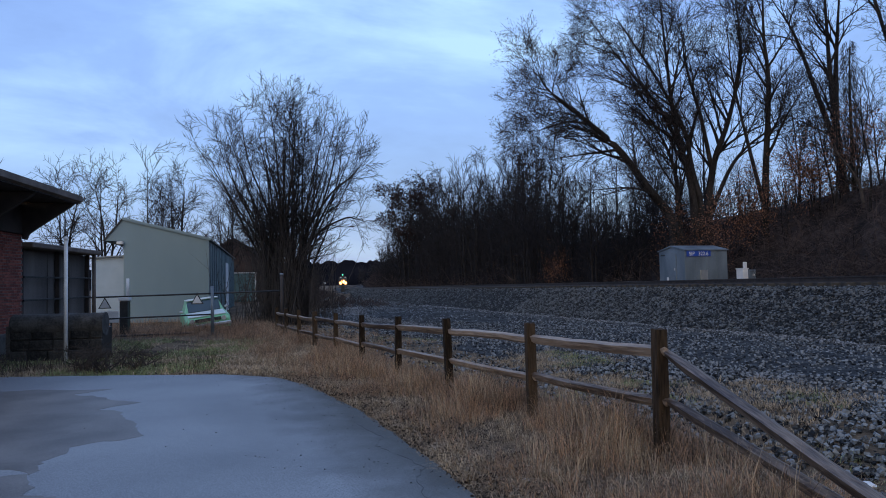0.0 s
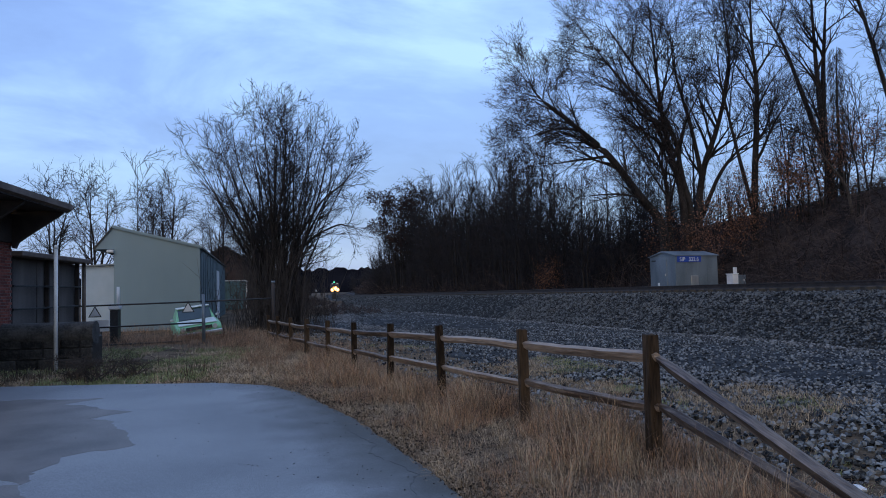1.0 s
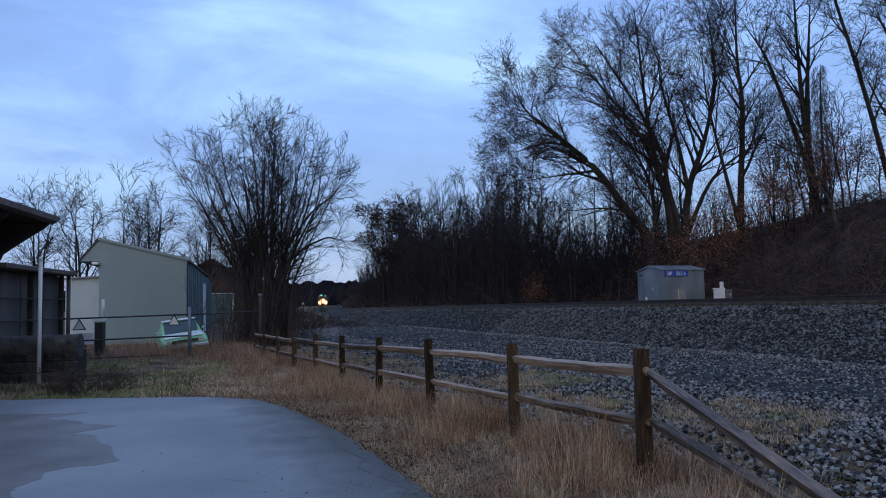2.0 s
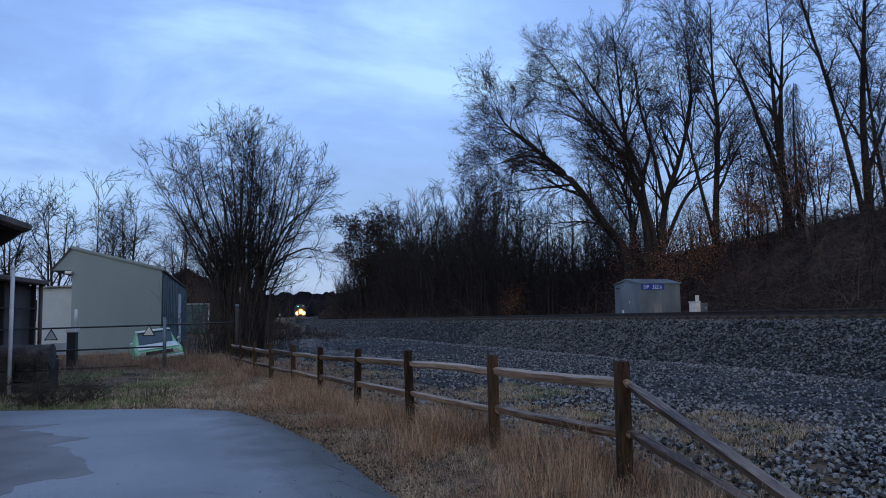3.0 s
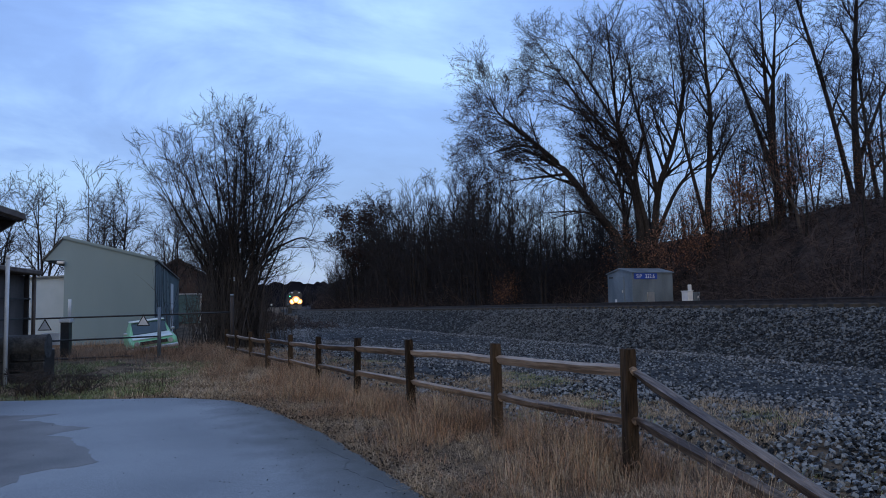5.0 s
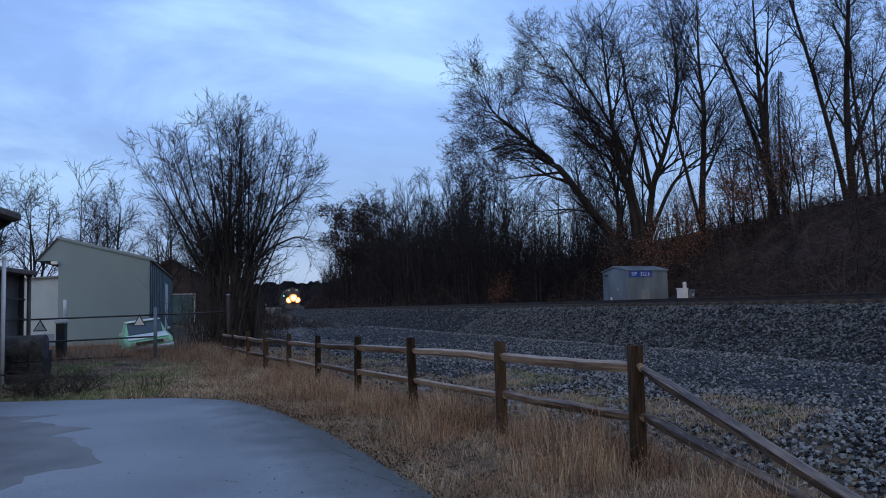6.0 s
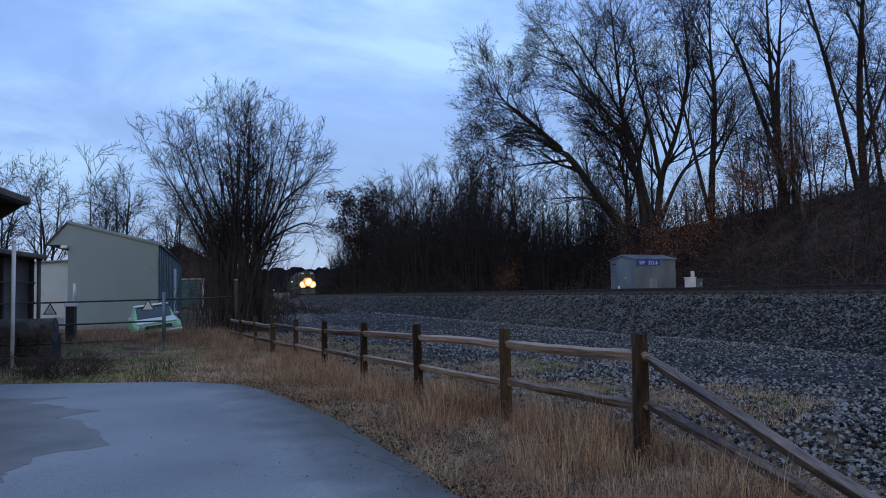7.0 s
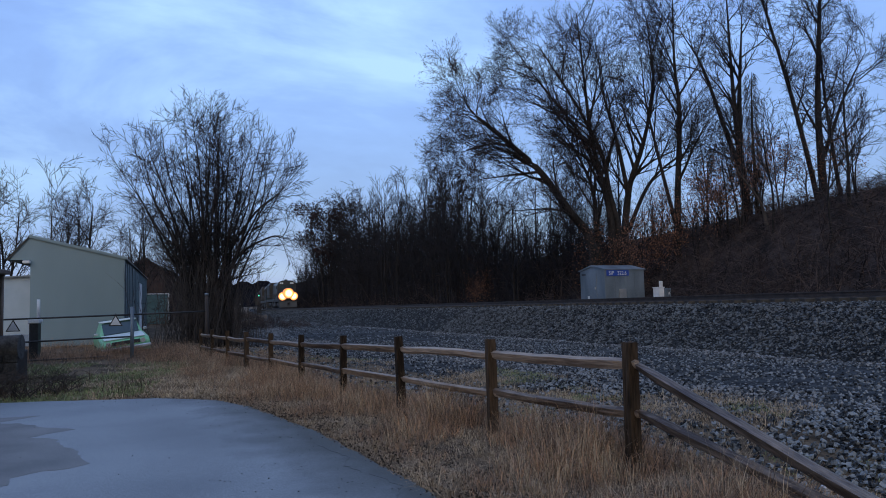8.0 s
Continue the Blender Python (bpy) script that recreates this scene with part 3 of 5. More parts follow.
# ---- grass ----
def blades(name, spots, low, high, width, mat, label, lean=0.25, seed=1, category="grass"):
    """Narrow bent blades, each of two faces: a spot is x, y, height factor and the way it leans."""
    rng = random.Random(seed)
    v, f = [], []
    for x, y, k, *way in spots:
        h = rng.uniform(low, high) * k
        a = rng.uniform(0, 2 * math.pi)
        b = way[0] + rng.gauss(0, 0.5) if way else rng.uniform(0, 2 * math.pi)
        w = width * rng.uniform(0.6, 1.3)
        l = lean * h * (abs(rng.gauss(0, 1)) + (0.4 if way else 0))
        dx, dy = math.cos(a) * w, math.sin(a) * w
        ex, ey = math.cos(b) * l, math.sin(b) * l
        z = ground_z(x, y) + (0.045 if x > fence_x(y) + 2.2 else -0.02)
        n = len(v)
        v += [(x - dx, y - dy, z), (x + dx, y + dy, z), (x + ex * 0.3 + dx * 0.8, y + ey * 0.3 + dy * 0.8, z + h * 0.6),
              (x + ex * 0.3 - dx * 0.8, y + ey * 0.3 - dy * 0.8, z + h * 0.6), (x + ex, y + ey, z + h * max(1 - 0.35 * (l / max(h, 0.01)), 0.45))]
        f += [(n, n + 1, n + 2, n + 3), (n + 3, n + 2, n + 4)]
    return tagged(new(name, mesh_from(name, v, f, mat)), label, category, "", "stuff")


def asphalt_edge(y):
    return float(np.interp(y, [-9, 2, 4.6, 7.3, 9.92, 12.4, 13.2], [1.55, 1.35, 1.08, 0.45, -0.39, -1.56, -3.6]))


def build_grass():
    rng = random.Random(21)
    tall, heads, straw, green, weed, lawn, turf = [], [], [], [], [], [], []

    def tussock(x, y, k, number, spread, into):
        for _ in range(number):
            a = rng.uniform(0, 2 * math.pi)
            r = abs(rng.gauss(0, spread))
            into.append((x + math.cos(a) * r, y + math.sin(a) * r, k * rng.uniform(0.45, 1.1), a))

    for _ in range(5200):
        y = 2.2 + 29 * rng.random() ** 1.3
        fx = fence_x(y)
        left = asphalt_edge(y) if y < 12.6 else fx - 2.4
        x = rng.uniform(left + 0.1, fx + 0.7) if y < 17 else rng.gauss(fx - 0.6, 1.1)
        u = (x - left) / max(fx - left, 0.3)
        clump = noise.noise((x * 0.9, y * 0.9, 2))
        k = min(max(0.15 + 1.0 * u, 0.2), 1.0) * (0.72 + 0.85 * clump)
        if x > fx + 0.2:
            k *= 0.55
        if u < 0.5 and y < 10 and clump < 0.12 - 0.5 * u and rng.random() < 0.8:
            if rng.random() < 0.35:
                tussock(x, y, rng.uniform(0.4, 0.9), 9, 0.08, straw)
            continue
        if u > 0.18 and clump > -0.35:
            tussock(x, y, max(k, 0.25), 24, 0.07 + 0.002 * y, heads if rng.random() < 0.24 else tall)
        else:
            tussock(x, y, 1.0, 16, 0.1, straw)
    for _ in range(3600):
        y = 1.5 + 26 * rng.random() ** 1.4
        if rng.random() < 0.6:
            x = asphalt_edge(y) + rng.uniform(-0.04, 1.9) * rng.random()
            if y >= 12.8:
                y = rng.uniform(13.3, 24)
                x = rng.uniform(-9, fence_x(y))
        else:
            x = fence_x(y) + rng.uniform(0.2, 3.6)
            if noise.noise((x * 0.5, y * 0.35, 7)) > 0.02:
                continue
        if inside(ASPHALT, x - 0.03, y):
            continue
        patch = noise.noise((x * 0.45 + 5, y * 0.45, 9))
        tussock(x, y, rng.uniform(0.5, 1.2), 12, 0.09, green if patch > 0.1 and (x < -3 or x > fence_x(y)) and rng.random() < 0.8 else straw)
    for _ in range(46):
        y = rng.uniform(3.6, 12.0)
        x = asphalt_edge(y) + 0.12 + 0.9 * rng.random() ** 1.6
        tussock(x, y, rng.uniform(0.9, 1.5), 150, 0.035, straw)
    for _ in range(240):
        tussock(rng.uniform(-7.2, -4.4), rng.uniform(26.9, 27.8), rng.uniform(0.8, 1.2), 18, 0.14, tall)
    for _ in range(2100):
        y = rng.uniform(4, 16)
        x = fence_x(y) + rng.uniform(0.9, 4.6)
        patch = noise.noise((x * 0.55, y * 0.4, 23))
        if patch > -0.05:
            tussock(x, y, rng.uniform(0.4, 1.0), 18, 0.13, green if noise.noise((x * 0.8, y * 0.8, 31)) > 0.2 and rng.random() < 0.7 else straw)
    for _ in range(5200):
        x, y = rng.uniform(-9, 0.5), 13.4 + 9.6 * rng.random() ** 1.3
        if x > fence_x(y):
            continue
        patch = noise.noise((x * 0.5 + 5, y * 0.5, 9))
        if patch > -0.35:
            tussock(x, y, rng.uniform(0.7, 1.7), 14, 0.16, turf if patch > -0.12 and x < -3.2 and rng.random() < 0.85 else lawn)
    for _ in range(7500):
        x, y = rng.uniform(-8.6, -3.2), 14.0 + abs(rng.gauss(0, 1.3))
        lump = max(0.15 + 1.6 * noise.noise((x * 1.3, y * 1.3, 4)), 0.04)
        if rng.random() < (0.9 if x < -4.6 else 0.2) * lump:
            weed.append((x, y, rng.uniform(0.3, 1.0)))
    for _ in range(700):
        y = rng.uniform(21.5, 35)
        x = rng.uniform(-14, fence_x(y) + 0.6)
        tussock(x, y, rng.uniform(0.5, 1.1), 16, 0.2, tall)
    for _ in range(420):
        tussock(rng.uniform(-12, -4.2), rng.uniform(24.0, 27.4), rng.uniform(0.6, 1.0), 18, 0.16, tall)
    blades("tall_dry_grass", tall, 0.26, 0.72, 0.0021, M_GRASS, "tall dry russet grass along the rail fence", 0.62, 1)
    blades("pale_grass_stalks", heads, 0.32, 0.80, 0.0018, M_STRAW, "pale seed stalks among the dry grass", 0.3, 5)
    blades("matted_grass", straw, 0.05, 0.17, 0.0024, M_STRAW, "short pale matted winter grass", 0.9, 2)
    blades("green_grass", green, 0.05, 0.15, 0.003, M_GREEN, "short dull green winter grass", 0.8, 3)
    blades("yard_grass", lawn, 0.04, 0.13, 0.008, M_STRAW, "flattened straw-coloured grass behind the asphalt", 0.9, 12)
    blades("green_turf", turf, 0.04, 0.13, 0.008, M_GREEN, "patches of short green turf near the stone wall", 0.8, 13)
    blades("dead_weeds", weed, 0.15, 0.55, 0.005, M_WEED, "dark dead weeds at the foot of the stone wall", 0.5, 4, "weeds")
    # leaf litter and crumbled soil along the asphalt
    v, f = [], []
    for _ in range(6000):
        y = 2.5 + 11 * rng.random() ** 1.3
        x = asphalt_edge(y) + rng.gauss(0.25, 0.35)
        if not inside(ASPHALT, x + 0.07 * rng.random(), y):
            pebble(rng, x, y, max(ground_z(x, y) + 0.008, 0.009), rng.uniform(0.004, 0.015), v, f)
    for _ in range(8000):
        y = 3.0 + 9 * rng.random() ** 1.3
        x = asphalt_edge(y) + abs(rng.gauss(0.1, 0.75))
        if x > fence_x(y):
            continue
        z = max(ground_z(x, y), 0.0) + rng.uniform(0.0, 0.03)
        a, r = rng.uniform(0, 6.28), rng.uniform(0.005, 0.017)
        dx, dy, q = r * math.cos(a), r * math.sin(a), rng.gauss(0, 0.4) * r
        n = len(v)
        v += [(x - dx, y - dy, z + q), (x + dy * 0.5, y - dx * 0.5, z + abs(q)), (x + dx, y + dy, z - q + 0.004), (x - dy * 0.5, y + dx * 0.5, z)]
        f += [(n, n + 1, n + 2), (n, n + 2, n + 3)]
    tagged(new("edge_litter", mesh_from("edge_litter", v, f, M_LITTER)), "crumbled soil and leaf litter beside the asphalt", "litter", "", "stuff")


# ---- the split-rail fence ----
POSTS = [(2.97, 2.30, 0.72), (2.75, 5.75, 1.16), (2.08, 8.05, 1.10), (1.31, 10.32, 1.06), (0.57, 12.61, 1.00), (-0.14, 14.9, 0.94), (-0.84, 17.2, 0.90),
         (-1.55, 19.5, 0.87), (-2.25, 21.8, 0.84), (-2.93, 24.1, 0.82), (-3.6, 26.5, 0.78)]


def fence_rail(rng, a, b, thick):
    """A split log between two points: six uneven faces, thinner at its ends, slightly bowed."""
    a, b = Vector(a), Vector(b)
    d = (b - a).normalized()
    side = d.cross(Vector((0, 0, 1))).normalized()
    up = side.cross(d)
    shape = [rng.uniform(0.8, 1.1) for _ in range(6)]
    v, f = [], []
    n = 11
    bow = rng.uniform(-0.04, 0.02)
    for i in range(n):
        s = i / (n - 1)
        c = a.lerp(b, s) + up * (bow * 4 * s * (1 - s) + rng.gauss(0, 0.002)) + side * rng.gauss(0, 0.002)
        k = min(1.0, 0.7 + 3.0 * min(s, 1 - s)) * rng.uniform(0.97, 1.03)
        for j in range(6):
            t = 2 * math.pi * j / 6 + 0.5
            r = thick * shape[j] * k
            wide, tall = ((0.95, 0.62) if math.sin(t) > 0.1 else (0.6, 1.0))
            v.append(c + side * (math.cos(t) * r * wide) + up * (math.sin(t) * r * tall))
    for i in range(n - 1):
        for j in range(6):
            p, q = i * 6 + j, i * 6 + (j + 1) % 6
            f.append((p, q, q + 6, p + 6))
    f += [tuple(range(6))[::-1], tuple(range((n - 1) * 6, n * 6))]
    place = Matrix(((side.x, d.x, up.x, a.x), (side.y, d.y, up.y, a.y), (side.z, d.z, up.z, a.z), (0, 0, 0, 1)))
    back = place.inverted()
    return mesh_from("rail", [back @ p for p in v], f, M_RAILWOOD), place


def build_fence():
    rng = random.Random(8)
    fence = thing("split_rail_fence", pose(0, 0, 0), "weathered brown two-rail split-log fence in tall dry grass", "fence")
    for i, (x, y, top) in enumerate(POSTS):
        z = ground_z(x, y) - 0.3
        bm = bmesh.new()
        bmesh.ops.create_cube(bm, size=1)
        bmesh.ops.subdivide_edges(bm, edges=list(bm.edges), cuts=3, use_grid_fill=True)
        h = top - z
        for v in bm.verts:
            u = v.co.z + 0.5
            wob = 0.006 * noise.noise((v.co.x * 3, v.co.y * 3, u * 4 + i * 7))
            v.co = Vector((v.co.x * (0.112 - 0.008 * u) + wob, v.co.y * (0.105 - 0.01 * u) + wob, u * h))
            if u > 0.99:
                v.co.z += 0.012 * noise.noise((v.co.x * 30, v.co.y * 30, i))
        me = finish(bm, "post", M_WOOD)
        part("post", me, fence, pose(x, y, z, rng.gauss(0, 0.7), -0.8 + rng.gauss(0, 0.8), 10 + rng.gauss(0, 5)))
    for i in range(len(POSTS) - 1):
        (x1, y1, t1), (x2, y2, t2) = POSTS[i], POSTS[i + 1]
        for drop, thick in ((0.19, 0.066), (0.62, 0.06)):
            if i == 0:
                a, b = (x1, y1 - 0.1, 0.21 if drop < 0.3 else 0.17), (x2 + 0.05, y2 - 0.02, t2 - (0.20 if drop < 0.3 else 0.62))
            else:
                ext = 0.09 / 2.4
                a = (x1 - (x2 - x1) * ext, y1 - (y2 - y1) * ext, t1 - drop + rng.gauss(0, 0.012))
                b = (x2 + (x2 - x1) * ext, y2 + (y2 - y1) * ext, t2 - drop + rng.gauss(0, 0.012))
            me, place = fence_rail(rng, a, b, thick * (1.12 if i == 0 else 1.0))
            part("rail", me, fence, place)


# ---- the railway side: instrument house, cabinet ----
def build_instrument_house():
    # plan: 2.34 m deep gable side, 2.89 m long side with the sign
    yaw = math.degrees(math.atan2(39.35 - 38.63, 19.84 - 17.04))
    h = thing("instrument_house", pose(17.04, 38.63, 0.95, 0, 0, yaw), "grey galvanised metal signal house with a blue mile sign", "signal house")
    part("foundation", box("foundation", 2.95, 2.4, 0.35, M_LOCOGREY, 0.02, (1.445, 1.17, -0.2)), h)
    part("body", box("body", 2.89, 2.34, 1.97, M_BOX, 0.012, (1.445, 1.17, 0.15)), h)
    part("roof", prism("roof", [(-0.07, 2.10), (1.17, 2.36), (2.41, 2.10), (2.41, 2.15), (1.17, 2.43), (-0.07, 2.15)], 3.03, M_BOX, "x"), h, pose(-0.07, 0, 0))
    part("gable", prism("gable", [(0.02, 2.1), (2.32, 2.1), (1.17, 2.36)], 2.86, M_BOX, "x"), h, pose(0.015, 0, 0))
    for k in range(1, 4):
        part("seam", box("seam", 0.03, 0.02, 1.9, M_BOX, 0.004, (2.89 * k / 4, -0.012, 0.18)), h)
    door = part("door", box("door", 0.04, 1.0, 1.75, M_BOX, 0.008, (-0.022, 1.25, 0.2)), h)
    part("handle", box("handle", 0.05, 0.04, 0.14, M_CHROME, 0.008, (-0.06, 0.85, 1.0)), door)
    part("vent", box("vent", 0.03, 0.5, 0.09, M_BLACK, 0.006, (-0.016, 1.9, 1.85)), h)
    part("notice", box("notice", 0.02, 0.16, 0.2, M_WHITE, 0.003, (-0.05, 1.5, 0.42)), h, label="small white notice")
    part("access_panel", box("access_panel", 0.5, 0.03, 0.75, M_CHROME, 0.006, (1.25, -0.03, 0.25)), h, label="brighter bare metal patch")
    sign = part("sign", box("sign", 1.62, 0.025, 0.33, M_BLUE, 0.004, (0.92, -0.03, 1.76)), h, label="blue enamel sign with white letters")
    for word, x in (("SIP", 0.45), ("322.6", 1.22)):
        cu = bpy.data.curves.new("lettering", "FONT")
        cu.body, cu.size, cu.align_x, cu.extrude = word, 0.31, "CENTER", 0.002
        tmp = bpy.data.objects.new("tmp", cu)
        scene.collection.objects.link(tmp)
        me = bpy.data.meshes.new_from_object(tmp.evaluated_get(bpy.context.evaluated_depsgraph_get()))
        me.name = "lettering"
        me.materials.clear()
        me.materials.append(M_WHITE)
        bpy.data.objects.remove(tmp)
        part("lettering", me, sign, pose(x, -0.047, 1.815, 90, 0, 0), "white sans letters")
    cab = thing("relay_cabinet", pose(19.55, 37.1, 0.95, 0, 0, yaw), "small pale grey relay cabinet beside the signal house", "cabinet")
    part("body", box("body", 0.36, 0.5, 0.98, M_WHITE, 0.015), cab)
    part("lid", box("lid", 0.42, 0.56, 0.05, M_WHITE, 0.012, (0, 0, 0.98)), cab)
    part("hinged_door", box("hinged_door", 0.30, 0.02, 0.75, M_WHITE, 0.005, (0, -0.262, 0.15)), cab)
    c2 = thing("meter_post", pose(20.25, 37.6, 0.95, 0, 0, yaw), "grey meter box with a short white standpipe", "meter box")
    part("meter", box("meter", 0.42, 0.4, 0.95, M_BOX, 0.015), c2)
    part("pipe", box("pipe", 0.17, 0.16, 1.38, M_WHITE, 0.02, (-0.05, 0.32, 0)), c2, label="white standpipe")
    part("label_plate", box("label_plate", 0.12, 0.015, 0.12, M_WHITE, 0.003, (0.05, -0.21, 0.6)), c2)


def build_signal():
    """A low colour-light signal left of the track, and a white marker post beyond the yard."""
    x, y = -8.05, 145.0
    z = ground_z(x, y)
    sg = thing("railway_signal", pose(x, y, z), "dark trackside signal mast showing a green light", "signal")
    part("base", box("base", 0.8, 0.8, 1.2, M_BLACK, 0.04), sg, label="black equipment case")
    part("mast", rod("mast", (0, 0, 1.1), (0, 0, 3.4), 0.07, M_BLACK), sg)
    head = part("signal_head", box("signal_head", 0.36, 0.26, 0.7, M_BLACK, 0.05, (0, -0.15, 3.02)), sg)
    part("lens", rod("lens", (0, -0.33, 3.45), (0, -0.27, 3.45), 0.13, M_SIGNAL, 18), head, label="lit green lens")
    part("visor", rod("visor", (0, -0.5, 3.67), (0, -0.3, 3.70), 0.05, M_BLACK), head)
    x, y = -10.4, 130.0
    z = ground_z(x, y)
    mk = thing("marker_post", pose(x, y, z), "dark post with a small white plate beside the track", "marker post")
    part("post", rod("post", (0, 0, -0.2), (0, 0, 1.9 - z), 0.05, M_BLACK), mk)
    part("plate", box("plate", 0.3, 0.03, 0.32, M_WHITE, 0.005, (0, -0.07, 1.55 - z)), mk, label="white plate")


# ---- the station and the yard at the left ----
def build_station():
    yaw = 3.7
    st = thing("station", pose(-8.95, 19.0, 0, 0, 0, yaw), "dark red brick station with deep bracketed eaves", "station")
    # the long wall runs towards the yard; x=0 is its outer face, y runs along it
    part("wall", box("wall", 0.3, 12.0, 3.75, M_MORTAR, 0.01, (-0.165, -6.0, 0)), st, label="red brick wall in pale mortar")
    part("end_wall", box("end_wall", 6.0, 0.3, 3.75, M_MORTAR, 0.01, (-3.35, -0.155, 0)), st)
    part("plinth", box("plinth", 0.36, 12.04, 0.55, M_OLDSTONE, 0.02, (-0.155, -6.0, 0)), st, label="dark stone plinth")
    part("frieze", box("frieze", 0.10, 12.0, 0.75, M_TRIM, 0.01, (0.02, -6.0, 3.05)), st, label="dark timber frieze")
    slab = [(1.38, 3.88), (1.38, 4.02), (-3.0, 5.6), (-3.0, 5.45)]
    part("roof", prism("roof", slab, 12.4, M_FASCIA, "y"), st, pose(0, -12.3, 0.0), "brown shingled hip roof with a wide overhang")
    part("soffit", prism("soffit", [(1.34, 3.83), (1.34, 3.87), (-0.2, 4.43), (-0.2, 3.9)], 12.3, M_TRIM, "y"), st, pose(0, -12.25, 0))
    part("gutter", prism("gutter", [(1.34, 3.86), (1.43, 3.90), (1.43, 4.04), (1.37, 4.05)], 12.4, M_FASCIA, "y"), st, pose(0, -12.3, 0), "brown gutter")
    part("gable_board", prism("gable_board", [(0.0, 3.6), (1.25, 3.84), (1.25, 3.9), (-3.0, 5.4), (-3.0, 3.6)], 0.06, M_TRIM, "y"), st, pose(0, -0.12, 0))
    bracket = prism("bracket", [(0.06, 2.92), (0.14, 2.9), (0.2, 3.05), (0.4, 3.2), (1.2, 3.74), (1.3, 3.84), (0.06, 3.84)], 0.16, M_TRIM, "y", 0.012)
    for k in range(5):
        part("bracket", bracket, st, pose(0, -0.2 - 2.4 * k, 0), "dark timber knee bracket")
    brick = box("brick", 0.02, 0.195, 0.062, M_BRICK, 0.004)
    for r in range(33):
        z = 0.57 + r * 0.0755
        for c in range(9):
            y = -0.10 - c * 0.208 - (0.104 if r % 2 else 0)
            part("brick", brick, st, pose(-0.006, y, z))
    # the low dark wing that goes on along the same line
    wing = thing("freight_wing", pose(-9.0, 19.05, 0, 0, 0, yaw), "low dark panelled wing with a flat brown roof edge", "shed")
    part("wall", box("wall", 0.2, 5.2, 2.7, M_PANEL, 0.01, (-0.25, 2.6, 0)), wing)
    part("roof", box("roof", 3.6, 5.5, 0.14, M_FASCIA, 0.02, (-1.5, 2.7, 2.72)), wing, label="brown flat roof edge")
    for k in range(3):
        part("post", box("post", 0.12, 0.11, 2.72, M_TRIM, 0.01, (-0.06, 0.1 + k * 2.52, 0)), wing)
    for z in (1.32, 1.93):
        part("rail", box("rail", 0.05, 5.1, 0.05, M_BLACK, 0.006, (0.03, 2.6, z)), wing)
    for k in range(0, 9, 3):
        part("batten", box("batten", 0.03, 0.06, 2.6, M_PANEL, 0.004, (-0.14, 0.4 + k * 0.56, 0.05)), wing)
    part("downpipe", rod("downpipe", (0.1, 5.3, 0.1), (0.1, 5.3, 2.72), 0.06, M_FASCIA), wing, label="pale corner post")


def build_stone_wall():
    w = thing("loading_wall", pose(-7.13, 17.1, 0, 0, 0, 3), "sooty stone block wall with a rounded dark coping", "stone wall")
    part("core", box("core", 1.96, 0.7, 0.72, M_BLACK, 0.02), w)
    rng = random.Random(3)
    for r in range(3):
        x = -1.0
        while x < 0.98:
            l = min(rng.uniform(0.3, 0.55), 1.0 - x)
            part("block", box("block", l - 0.02, 0.08, 0.225, M_OLDSTONE, 0.02, (0, 0, 0)), w, pose(x + l / 2, -0.36 + rng.gauss(0, 0.008), r * 0.24))
            x += l
    bm = bmesh.new()
    bmesh.ops.create_cone(bm, cap_ends=True, segments=20, radius1=0.26, radius2=0.26, depth=2.0)
    bm.transform(Matrix.Translation((0, -0.18, 0.80)) @ Matrix.Rotation(radians(90), 4, "Y"))
    part("coping", finish(bm, "coping", M_OLDSTONE, 0.012, False), w, label="rounded black coping")
    part("end_slab", box("end_slab", 0.1, 0.75, 0.8, M_OLDSTONE, 0.02, (-1.04, 0, 0)), w, label="pale end slab")


